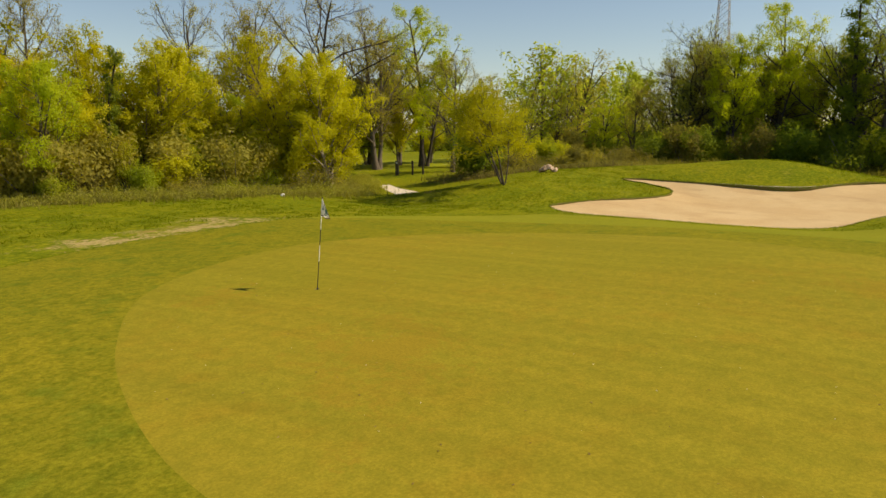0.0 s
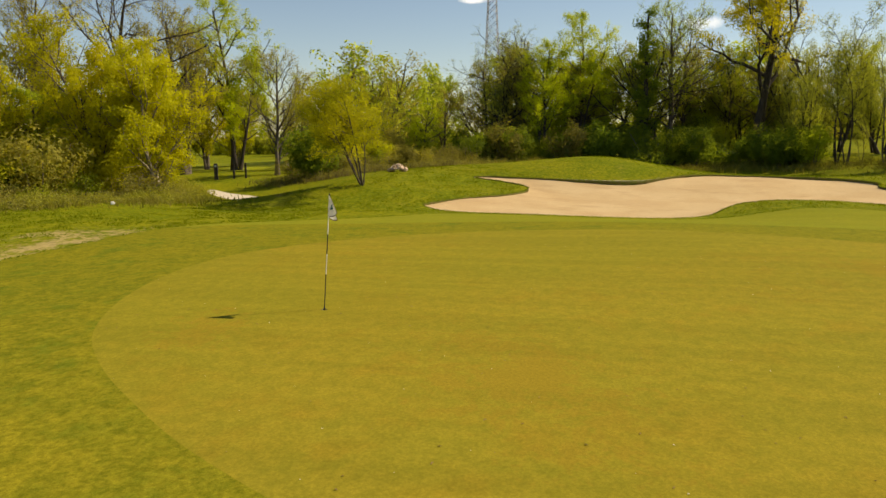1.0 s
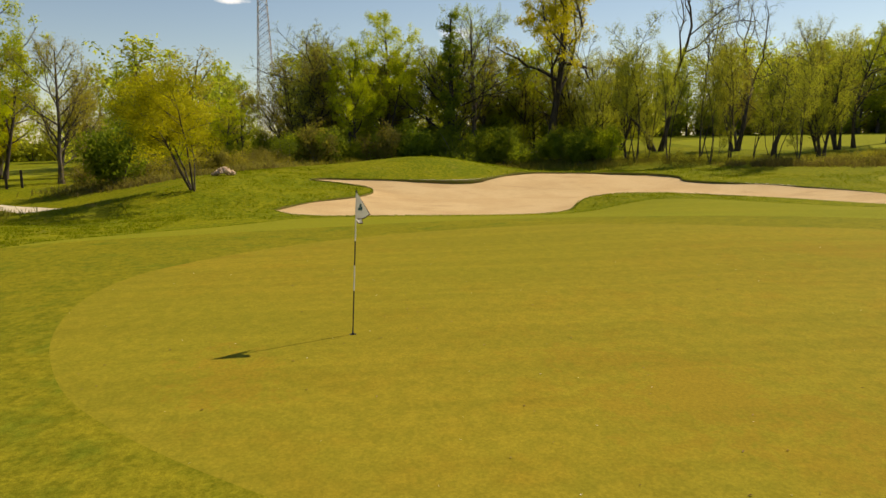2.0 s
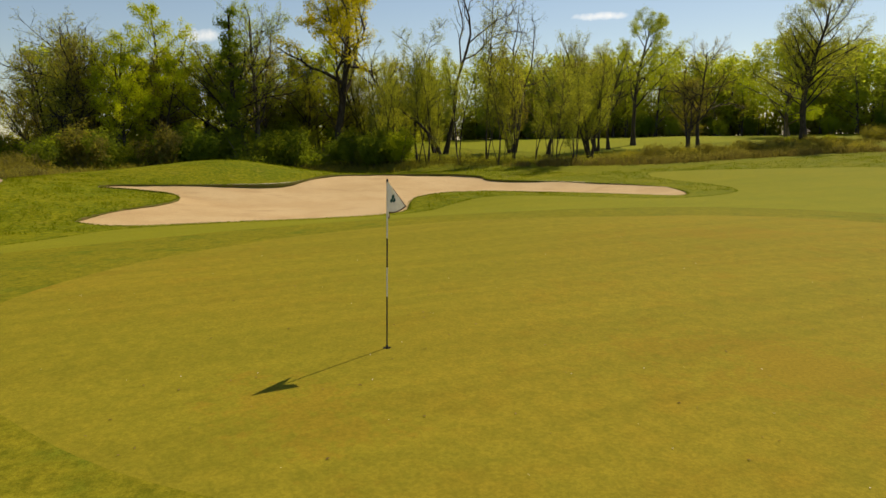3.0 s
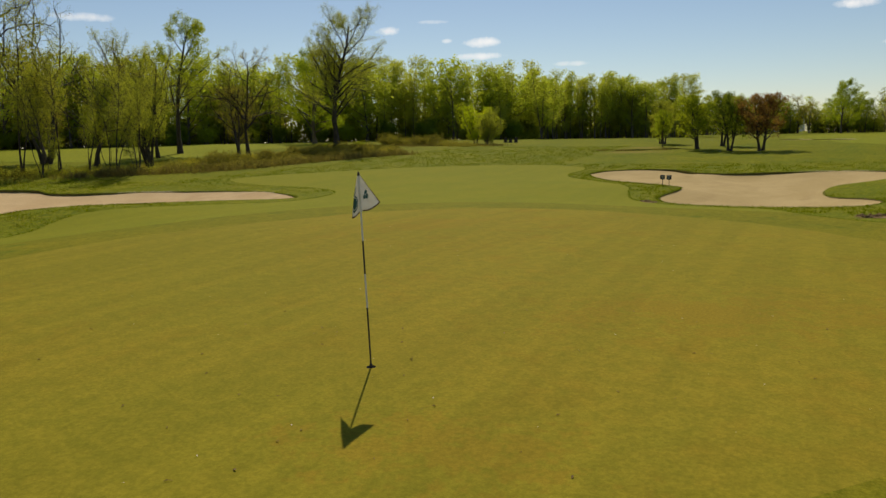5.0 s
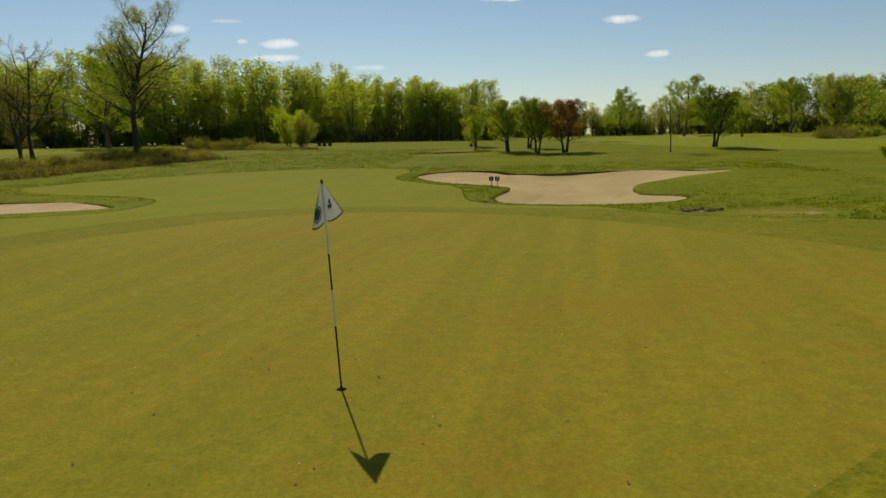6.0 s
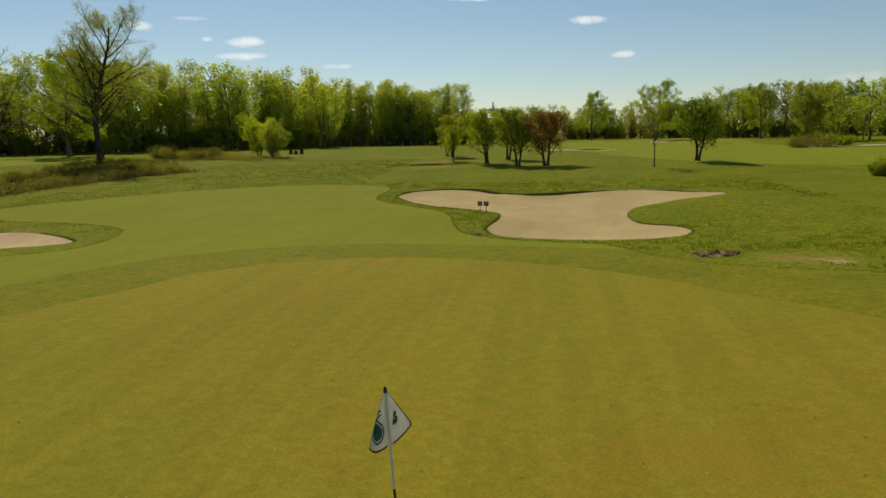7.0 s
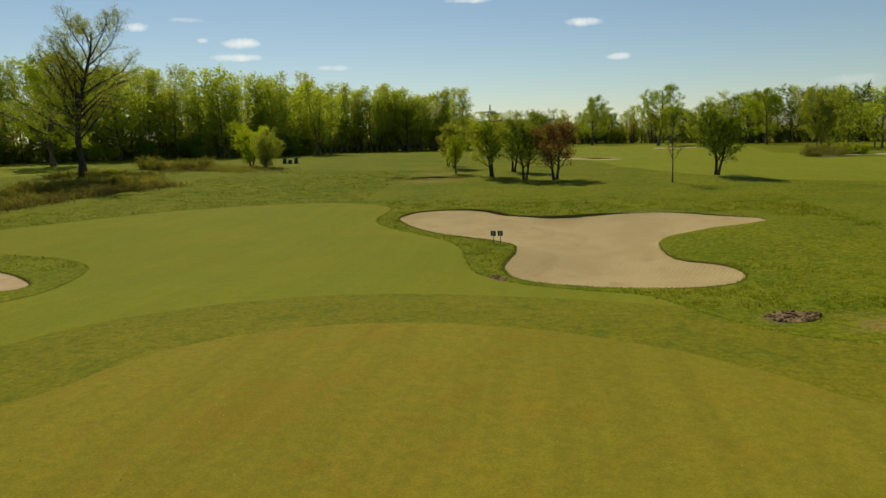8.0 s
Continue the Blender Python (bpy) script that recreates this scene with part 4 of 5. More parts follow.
for n, (kind, x, y, tall) in enumerate(SOUTH_WOOD + WEST_WOOD + DITCH_TREES):
    leaf = {"willow": LEAF_BIRCH, "willow_b": LEAF_BIRCH, "twiggy": LEAF_GREEN, "bare": LEAF_BIRCH}.get(kind) if x < -60 or (kind == "willow_b" and y > 30) else None
    if kind == "green" and x > -12:
        leaf = LEAF_LIME
    wide = pick.uniform(0.95, 1.2)
    plant(kind, x, y, tall, n % (2 if kind == "lime" else 3), pick.uniform(0, 360), wide, leaf, group="trees of the wood")
for x, y, tall, seed in ((-73.0, 25.5, 12.5, 0), (-70.0, 29.0, 11.0, 1), (-77.0, 22.5, 13.0, 1)):
    plant("airy", x, y, tall, seed, 70 * seed + x, 1.1, group="trees of the wood")
plant("oak", -70.5, 20.7, 22.5, 0, 40)
plant("leafy", -65.6, 58.5, 16.7, 0, 15)
plant("big", -53.2, 74.8, 19.0, 0, 200, 1.15)
plant("maple", -29.3, -9.0, 6.3, 0, 0, 1.25)
plant("shrub", -40.8, -16.6, 4.6, 0, 0, name="bush")

fill_line = random.Random(77)
for i in range(5):
    f = fill_line.random()
    plant("slender", -59 + 15 * f + fill_line.uniform(-1.5, 1.5), 26 + 11 * f + fill_line.uniform(-1.5, 1.5), fill_line.uniform(3.5, 9.5), i % 2, fill_line.uniform(0, 360), 1.0, group="trees of the wood")
for i in range(3):
    f = (i + 0.5) / 3
    plant(("airy", "twiggy")[i % 2], -70 + 13 * f, 30 + 20 * f + fill_line.uniform(-2, 2), fill_line.uniform(9, 13.5), i % 2, fill_line.uniform(0, 360), 0.9, group="trees of the wood")

# fill behind the front rows, lower than their tops
def fill(points, count, spread, tall, kinds, seed, joined=""):
    rng = random.Random(seed)
    line = smooth_loop(points, 1.0, closed=False)
    rows = []
    for i in range(count):
        x, y = line[int((i + rng.random()) / count * (len(line) - 1))]
        kind = rng.choice(kinds)
        x, y, high = x + rng.uniform(-spread, spread), y + rng.uniform(-spread, spread), rng.uniform(*tall)
        s, turn, wide = rng.randrange(2), rng.uniform(0, 360), rng.uniform(0.95, 1.5)
        if joined:
            k = high / KINDS[kind][0]["height"]
            rows.append((kind, s, pose(x, y, ground_at(x, y) - 0.05, 0, 0, turn) @ Matrix.Diagonal((k * wide, k * wide, k, 1)), rng.random()))
        else:
            plant(kind, x, y, high, s, turn, wide, group="trees of the wood")
    if joined:
        plant_many("far_wood", rows, joined)


fill([(-2, -44), (-25, -46), (-48, -46), (-64, -38)], 22, 4, (7, 11.5), ["willow", "green", "willow_b", "far_twiggy"], 1)
fill([(-4, -35), (-14, -34), (-24, -30), (-33, -30), (-38, -33)], 16, 2, (5, 8), ["willow", "willow_b", "green"], 12)
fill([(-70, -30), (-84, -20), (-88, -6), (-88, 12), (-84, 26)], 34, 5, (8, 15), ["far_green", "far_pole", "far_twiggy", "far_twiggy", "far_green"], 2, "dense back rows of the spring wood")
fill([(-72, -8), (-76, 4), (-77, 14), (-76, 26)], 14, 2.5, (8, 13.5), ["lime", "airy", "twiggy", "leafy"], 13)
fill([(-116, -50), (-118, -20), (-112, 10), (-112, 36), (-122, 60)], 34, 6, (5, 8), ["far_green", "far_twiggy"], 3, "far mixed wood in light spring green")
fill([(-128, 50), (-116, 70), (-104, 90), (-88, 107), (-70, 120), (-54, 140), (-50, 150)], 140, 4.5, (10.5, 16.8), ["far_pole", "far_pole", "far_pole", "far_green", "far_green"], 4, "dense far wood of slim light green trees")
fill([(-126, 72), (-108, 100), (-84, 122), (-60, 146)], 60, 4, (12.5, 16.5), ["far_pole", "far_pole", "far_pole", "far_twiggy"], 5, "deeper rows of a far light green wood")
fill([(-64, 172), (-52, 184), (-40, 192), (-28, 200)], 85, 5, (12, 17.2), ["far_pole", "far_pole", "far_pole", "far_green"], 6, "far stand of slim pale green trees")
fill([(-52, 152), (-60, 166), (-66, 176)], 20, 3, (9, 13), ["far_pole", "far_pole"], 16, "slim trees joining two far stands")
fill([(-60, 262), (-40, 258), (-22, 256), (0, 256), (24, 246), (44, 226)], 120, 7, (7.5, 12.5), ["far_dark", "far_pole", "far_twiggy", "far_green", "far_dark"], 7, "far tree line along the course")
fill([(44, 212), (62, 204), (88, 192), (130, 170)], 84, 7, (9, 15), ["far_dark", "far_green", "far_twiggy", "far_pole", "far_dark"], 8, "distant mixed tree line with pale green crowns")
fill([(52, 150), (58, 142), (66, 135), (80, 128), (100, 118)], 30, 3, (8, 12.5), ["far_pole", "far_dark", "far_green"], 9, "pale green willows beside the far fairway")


def thicket(points, count, spread, tall, kinds, seed, name="shrub", leaves=(None,)):
    rng = random.Random(seed)
    line = smooth_loop(points, 0.5, closed=False)
    for i in range(count):
        x, y = line[int((i + rng.random()) / count * (len(line) - 1))]
        plant(rng.choice(kinds), x + rng.uniform(-spread, spread), y + rng.uniform(-spread, spread), rng.uniform(*tall), rng.randrange(2), rng.uniform(0, 360), rng.uniform(0.9, 1.3), rng.choice(leaves), name=name, group="undergrowth")


thicket([(-2, -36), (-11, -31), (-18, -27.5), (-25, -25.5), (-30, -27), (-36, -31)], 20, 1.5, (2.5, 5), ["scrub", "scrub", "airy"], 20, leaves=(LEAF_GREEN, LEAF_YELLOW, LEAF_OLIVE))
thicket([(-4, -33), (-11, -28.5), (-18, -24.5), (-25, -22.0), (-31, -25.5), (-37, -30.5)], 24, 1.2, (0.8, 2.2), ["scrub", "bramble", "bramble"], 21, leaves=(LEAF_OLIVE, LEAF_GREEN, LEAF_BRAMBLE))
thicket([(-44, -21), (-47, -16), (-52, -11), (-58, -8), (-63, -7)], 18, 1.6, (1.2, 2.4), ["bramble", "bramble", "scrub"], 22, leaves=(LEAF_BRAMBLE, LEAF_OLIVE))
thicket([(-62, -6), (-64.5, 3), (-66, 11), (-66, 18), (-63.5, 22), (-61, 25)], 30, 2.2, (1.2, 4.6), ["shrub", "scrub", "scrub", "shrub", "bramble"], 23, leaves=(LEAF_DARK, LEAF_DARK, LEAF_GREEN, LEAF_BRAMBLE))
thicket([(-66, 20), (-62, 21.5), (-58.5, 23)], 12, 1.5, (1.5, 3.8), ["shrub", "scrub", "airy"], 26, leaves=(LEAF_DARK, LEAF_GREEN, LEAF_OLIVE))
thicket([(-49, -19.5), (-55, -19), (-61, -17.5), (-67, -15)], 14, 1.6, (1.8, 4.2), ["scrub", "scrub", "shrub"], 27, leaves=(LEAF_OLIVE, LEAF_GREEN, LEAF_YELLOW))
thicket([(-74, -12), (-75, 2), (-76, 14), (-74, 24)], 8, 2, (3, 5), ["shrub", "scrub"], 24)
fill([(-104, -60), (-106, -20), (-104, 10), (-106, 36), (-122, 56)], 110, 3, (2.5, 5.5), ["brush"], 43, "low brush under the far wood")
fill([(-134, 44), (-118, 74), (-104, 94), (-86, 111), (-68, 124), (-54, 146), (-62, 168), (-52, 186), (-40, 194), (-26, 203)], 230, 2.5, (3.0, 7.5), ["brush"], 41, "low brush filling the foot of the far wood")
fill([(-60, 266), (-22, 260), (24, 250), (46, 224), (62, 208), (88, 196), (140, 172)], 150, 3.5, (3, 7), ["brush"], 42, "low hedge growth at the foot of the far trees")
fill([(-90, -34), (-93, -8), (-92, 14), (-88, 30)], 50, 2.5, (2.5, 5.5), ["brush"], 44, "low brush behind the spring wood")
fill([(-106, 30), (-112, 42), (-124, 56), (-117, 72), (-103, 92), (-86, 109), (-68, 121), (-53, 144), (-62, 166), (-52, 184), (-40, 192)], 230, 1.2, (1.0, 1.8), ["brush"], 45, "low bramble along the edge of the far wood")
thicket([(-112, 60), (-98, 84), (-80, 102), (-62, 118), (-50, 142)], 24, 3, (2, 4), ["shrub", "scrub"], 25)
thicket([(36, 112), (41, 117), (47, 120)], 9, 1.2, (1.6, 2.6), ["bramble", "scrub"], 28)
thicket([(24.5, 55), (26.5, 56.5), (29, 58)], 6, 0.8, (1.3, 1.9), ["bramble", "scrub"], 29)
thicket([(-53, 86), (-50, 85), (-46, 85), (-43, 86)], 9, 1.0, (1.2, 1.9), ["bramble"], 30)
thicket([(-46, 42), (-46, 52), (-46, 60), (-44, 66), (-41, 67)], 30, 1.4, (0.8, 1.6), ["bramble", "bramble", "scrub"], 32, leaves=(LEAF_BRAMBLE, LEAF_BRAMBLE, LEAF_OLIVE))
thicket([(-56, 72), (-52, 74), (-48, 76)], 6, 1.5, (0.6, 1.2), ["bramble", "scrub"], 31)

plant("ball", -38.6, 90.8, 5.3, 0, 30, name="bush")
plant("ball", -42.0, 94.5, 6.2, 1, 80, leaf=LEAF_LIME, name="bush", label="lime green leafy bush beside the willow")
# young orchard trees beyond the second bunker
for n, (x, y, tall, wide, leaf, text) in enumerate((
        (-6.9, 73.9, 5.6, 1.1, LEAF_GREEN, "young orchard tree with a green crown"), (-3.5, 70.8, 5.9, 0.9, LEAF_DARK, "young orchard tree with a dark narrow crown"),
        (-0.6, 70.2, 5.4, 1.1, LEAF_RED, "young plum tree with red-brown leaves"), (-11.3, 78.5, 4.2, 0.75, LEAF_GREEN, "young orchard tree with a light green crown"),
        (-5.2, 80.0, 5.6, 1.0, LEAF_BIRCH, "young orchard tree with an olive crown"), (-14.5, 94.0, 4.6, 0.9, LEAF_BIRCH, "small young tree on the far grass"),
        (-12.6, 86.5, 5.4, 0.8, LEAF_BIRCH, "young tree with thin foliage"), (14.0, 69.2, 6.0, 1.0, LEAF_DARK, "young tree with a dense dark green crown"))):
    plant("plum", x, y, tall, n % 2, 50 * n, wide * 1.15, leaf, text, "young orchard trees")
plant("sapling", 9.4, 64.1, 5.4, 0, 10)
plant("plum", 31.5, 150, 6, 1, 20, 0.9, LEAF_GREEN, "small round tree on the far fairway")
plant("green", 10, 226, 15, 0, 5, 0.9)
plant("green", 26, 200, 16, 1, 5, 1.1, label="big rounded tree standing above the far hedge")
plant("green", 49, 184, 13.5, 0, 77, 1.0)
plant("willow_b", 47, 143, 11.5, 0, 0, 1.0, LEAF_BIRCH)


# ---------------------------------------------------------------- weeds and long grass
WEED = leaf_material("long_grass", (0.26, 0.215, 0.06), (0.17, 0.19, 0.025), (0.2, 0.18, 0.04), 0.4)
DRY_WEED = leaf_material("dead_long_grass", (0.19, 0.155, 0.07), (0.13, 0.12, 0.04), (0.15, 0.12, 0.05), 0.4)


def weeds(name, points, count, spread, tall, material, label, seed):
    """Long grass and stalks along a line, one thin blade each."""
    rng = np.random.default_rng(seed)
    line = smooth_loop(points, 0.25, closed=False)
    base = line[rng.integers(0, len(line), count)] + rng.normal(0, spread, (count, 2))
    tuft = np.array([noise.noise((x * 0.5, y * 0.5, seed)) for x, y in base])
    base, tuft = base[tuft > -0.25], tuft[tuft > -0.25]
    n = len(base)
    z = height(base[:, 0], base[:, 1])
    h = rng.uniform(*tall, n) * (0.75 + 0.6 * tuft)
    a = rng.uniform(0, 6.28, n)
    w = rng.uniform(0.012, 0.035, n)
    side = np.column_stack([np.cos(a) * w, np.sin(a) * w, 0 * a])
    foot = np.column_stack([base, z - 0.02])
    bend = rng.normal(0, 0.32, (n, 2)) * h[:, None]
    mid = foot + np.column_stack([bend * 0.35, h * 0.6])
    tip = foot + np.column_stack([bend, h])
    v = np.stack([foot - side, foot + side, mid + side * 0.8, tip, mid - side * 0.8], 1).reshape(-1, 3)
    i = np.arange(n)[:, None] * 5
    tri = np.concatenate([i + (0, 1, 2), i + (0, 2, 4), i + (4, 2, 3)], 0)
    return tagged(part(name, mesh_from(name, v, tri, smooth=False), material), label, "weeds", kind="stuff")


def herbs(points, count, spread, tall, material, label, seed):
    """Low leafy herbs and bramble in soft clumps along a line, joined as one growth."""
    rng = np.random.default_rng(seed)
    line = smooth_loop(points, 0.25, closed=False)
    at = line[rng.integers(0, len(line), count)] + rng.normal(0, spread, (count, 2))
    at = at[np.linalg.norm(at - (-19.0, -18.2), axis=1) > 1.6]      # clear of the white marker
    count = len(at)
    rise = rng.uniform(*tall, count) * (0.8 + 0.7 * np.array([noise.noise((x * 0.4, y * 0.4, seed)) for x, y in at]))
    wide = rng.uniform(0.25, 0.6, count)
    per = 46
    a, r = rng.uniform(0, 6.28, (count, per)), rng.uniform(0, 1, (count, per)) ** 0.5
    up = np.sqrt(np.maximum(0.0, 1 - r * r)) * rng.uniform(0.25, 1.05, (count, per))
    x, y = at[:, :1] + np.cos(a) * r * wide[:, None], at[:, 1:] + np.sin(a) * r * wide[:, None]
    z = height(at[:, 0], at[:, 1])[:, None] + up * rise[:, None] + 0.02
    c = np.stack([x, y, z], 2).reshape(-1, 3)
    return tagged(part("undergrowth", leaf_mesh("undergrowth", rng, c, 0.10), material), label, "undergrowth", kind="stuff")


HERB = leaf_material("green_herb", (0.25, 0.29, 0.04), (0.37, 0.385, 0.06), (0.31, 0.28, 0.06), 0.5)
BROWN_HERB = leaf_material("brown_herb", (0.21, 0.19, 0.055), (0.33, 0.29, 0.095), (0.23, 0.225, 0.05), 0.45)
DARK_HERB = leaf_material("dark_herb", (0.085, 0.085, 0.022), (0.14, 0.125, 0.035), (0.10, 0.10, 0.02), 0.4)
WOOD_EDGE = [(-3, -31.5), (-8.4, -29), (-14.9, -24.4), (-18.6, -21.6), (-24.3, -19.8), (-28, -21.4), (-33, -25.6), (-38, -30)]
DITCH = [(-47, 33), (-44, 38), (-42.5, 44), (-42, 50), (-42, 56), (-41, 61), (-38.5, 65)]
DITCH_BACK = [(-46, 44), (-46.5, 52), (-47, 60), (-46, 67), (-42, 70)]
herbs(WOOD_EDGE, 1300, 1.1, (0.3, 1.0), HERB, "low green herbs along the foot of the wood", 51)
herbs(WOOD_EDGE, 700, 1.1, (0.3, 0.9), BROWN_HERB, "brown-green herbs and bramble along the wood", 52)
herbs([(-41, -19.5), (-40, -15.5), (-42, -12.5), (-47, -8), (-56, -6)], 420, 1.2, (0.3, 0.9), BROWN_HERB, "brown scrubby growth behind the bank", 53)
herbs([(-34.8, -23.0), (-37.4, -25.8), (-40.5, -28.6)], 110, 0.45, (0.4, 1.0), HERB, "green herbs beside the gravel path", 60)
herbs(DITCH, 800, 0.8, (0.35, 1.0), BROWN_HERB, "olive-brown brush filling the ditch", 54)
herbs(DITCH, 420, 0.7, (0.4, 1.1), DARK_HERB, "dark low bramble in the ditch", 55)
herbs(DITCH_BACK, 800, 1.2, (0.4, 1.1), BROWN_HERB, "olive-brown brush behind the ditch", 61)
herbs(DITCH_BACK, 420, 1.1, (0.5, 1.2), DARK_HERB, "dark bramble behind the ditch", 62)
herbs([(-55, 73), (-52, 74), (-49, 74.5), (-46, 75.5)], 260, 1.2, (0.35, 0.9), DARK_HERB, "dark bramble round the foot of a tall tree", 56)
herbs([(-53, 87.5), (-50, 88), (-47, 87), (-44, 85.5), (-40, 83), (-37, 82)], 520, 1.0, (0.5, 1.4), BROWN_HERB, "straw-brown bramble mound", 57)
herbs([(-60, 2), (-62, 10), (-62, 18), (-59, 24), (-52, 29)], 420, 1.3, (0.4, 1.2), DARK_HERB, "dark herbs under the wood's edge", 58)
herbs([(-60, 27), (-54, 31), (-48, 34.5), (-44, 38)], 300, 1.2, (0.3, 0.9), HERB, "green herbs between slender stems", 59)
weeds("long_grass", [(-3, -31), (-8.4, -28.3), (-14.9, -23.4), (-18.6, -20.8), (-24.3, -18.9), (-28, -20.6), (-33, -25), (-38, -29.5)], 9000, 1.3, (0.15, 0.6), WEED, "tall green and straw grass along the wood's edge", 1)
weeds("long_grass", [(-41, -19.5), (-40, -15.5), (-42, -12.5), (-47, -8)], 4000, 1.3, (0.2, 0.7), DRY_WEED, "brown dead grass behind the bank", 2)
weeds("long_grass", [(-56, -6), (-60, 6), (-60, 18), (-56, 24)], 6000, 1.5, (0.4, 1.0), WEED, "tall grass in front of the dark wood", 3)
weeds("long_grass", [(-47, 31), (-43.5, 37), (-42, 44), (-41.5, 50), (-41.5, 56), (-40, 61), (-37.5, 65.5)], 8000, 0.9, (0.3, 0.9), DRY_WEED, "straw and brown weeds filling the ditch", 4)
weeds("long_grass", [(-52, 30), (-50, 40), (-52, 52), (-52, 64)], 6000, 2.4, (0.2, 0.55), WEED, "tall green weeds on the ditch bank", 5)
weeds("long_grass", [(-48, 80), (-44, 84), (-39, 87), (-35, 86)], 3000, 1.5, (0.2, 0.5), DRY_WEED, "dry grass on a small mound", 6)
weeds("long_grass", [(-17.5, 74), (-15.5, 72.8), (-13, 72.6), (-10.5, 73.2), (-9, 74.5)], 1500, 0.5, (0.08, 0.25), DRY_WEED, "dry tufts round the little mound bunker", 7)

# ---------------------------------------------------------------- flagstick and hole
def ring_tube(points, radii, k=14):
    limbs = [(np.array(points, float), np.array(radii, float), 0)]
    verts, faces = [], []
    pts, rad = limbs[0][:2]
    along = pts[-1] - pts[0]
    _, a, b = frame_of(along)
    ang = np.arange(k) * 2 * math.pi / k
    ring = pts[:, None] + rad[:, None, None] * (np.cos(ang)[None, :, None] * a + np.sin(ang)[None, :, None] * b)
    n = len(pts)
    i, j = np.meshgrid(np.arange(n - 1), np.arange(k), indexing="ij")
    i, j = i.ravel(), j.ravel()
    q = np.stack([i * k + j, i * k + (j + 1) % k, (i + 1) * k + (j + 1) % k, (i + 1) * k + j], 1)
    return mesh_from("tube", ring.reshape(-1, 3), q)


BLACK_PAINT = plain("black_paint", (0.012, 0.012, 0.012), (0.03, 0.028, 0.025), 30, 0.4)
WHITE_PAINT = plain("white_paint", (0.70, 0.68, 0.62), (0.80, 0.78, 0.74), 20, 0.45)


def cloth_material(name, a, b):
    """Thin woven cloth that lets some light through."""
    n = Nodes(name)
    col = n.mix(n.ramp(n.noise(14, 5, 0.6), 0.3, 0.7), a, b)
    both = n.add("ShaderNodeMixShader")
    both.inputs[0].default_value = 0.42
    for slot, kind in ((1, "ShaderNodeBsdfDiffuse"), (2, "ShaderNodeBsdfTranslucent")):
        n.tree.links.new(n.add(kind, Color=col).outputs[0], both.inputs[slot])
    n.tree.links.new(both.outputs[0], n.out.inputs["Surface"])
    return n.mat


CLOTH = cloth_material("white_flag_cloth", (0.74, 0.72, 0.67), (0.84, 0.82, 0.77))
EMBLEM = cloth_material("teal_print", (0.05, 0.135, 0.125), (0.09, 0.19, 0.175))
HEM = cloth_material("dark_hem", (0.15, 0.10, 0.085), (0.22, 0.15, 0.125))
DARK_HOLE = plain("cup_liner", (0.16, 0.15, 0.13), (0.22, 0.21, 0.19), 20, 0.7)
STICK_TOP = Vector((-0.138, 0.118, 2.121))


def flagstick():
    base = new("flagstick")
    up = STICK_TOP.normalized()
    length = STICK_TOP.length
    for a, b, mat, text in ((-0.10, 0.655, BLACK_PAINT, "black painted band"), (0.655, 1.025, WHITE_PAINT, "white painted band"),
                            (1.025, 1.39, BLACK_PAINT, "black painted band"), (1.39, 2.09, WHITE_PAINT, "white painted band")):
        part("pole_band", ring_tube([up * a, up * b], [0.0095, 0.0095]), mat, base, text)
    part("pole_cap", ring_tube([up * 2.09, up * 2.10, up * 2.125, up * 2.14], [0.0095, 0.014, 0.013, 0.001]), BLACK_PAINT, base, "small black cap")
    part("ferrule", ring_tube([up * -0.02, up * 0.0, up * 0.03, up * 0.04], [0.012, 0.02, 0.016, 0.0096]), BLACK_PAINT, base)
    # limp flag: two flaps that hang from the top of the pole
    for tip, low, n0 in ((Vector((-0.165, 0.075, -0.49)), 0.40, 0), (Vector((0.112, 0.205, -0.325)), 0.40, 1)):
        n = 56
        v, hoist = [], lambda s: up * (length - 0.015 - low * s)
        top = hoist(0)
        fold = tip.cross(up).normalized()
        for i in range(n + 1):
            for j in range(n + 1):
                u, s = i / n, j / n
                edge = top + tip * s
                p = hoist(s).lerp(edge, u) + fold * (0.022 * math.sin(5.0 * u + 2.2 * s + n0) * s * u)
                p += Vector((0, 0, -0.035 * math.sin(math.pi * u) * s))
                p += fold * (0.010 if n0 else -0.010)
                v.append(p)
        f, marks = [], []
        for i in range(n):
            for j in range(n):
                f.append((i * (n + 1) + j, (i + 1) * (n + 1) + j, (i + 1) * (n + 1) + j + 1, i * (n + 1) + j + 1))
                u, s = (i + 0.5) / n, (j + 0.5) / n
                # right-angled flap coordinates: across from the pole, and down
                x, y = u * s, s
                if n0:
                    print_here = min(math.hypot((x - cx) / 1.25, y - cy) for cx, cy in ((0.30, 0.52), (0.22, 0.62), (0.36, 0.63))) < 0.06
                else:
                    oval = math.hypot((x - 0.46) / 0.30, (y - 0.67) / 0.20)
                    stripe = y - 0.45 * x
                    print_here = oval < 0.72 or 0.82 < oval < 1.0 or (0.20 < stripe < 0.235 or 0.265 < stripe < 0.295) and x > 0.22
                edge_here = i >= n - 2 or (j >= n - 2 and i > 4)
                marks.append(2 if edge_here else 1 if print_here else 0)
        me = mesh_from("flag", v, f)
        me.materials.append(CLOTH), me.materials.append(EMBLEM), me.materials.append(HEM)
        me.polygons.foreach_set("material_index", np.array(marks, np.int32))
        cloth = part("flag", me, None, base, "limp white cloth flag with a dark printed shape")
        thick = cloth.modifiers.new("thick", "SOLIDIFY")
        thick.thickness = 0.003
    return tagged(base, "black and white banded flagstick standing in the hole", "flagstick")


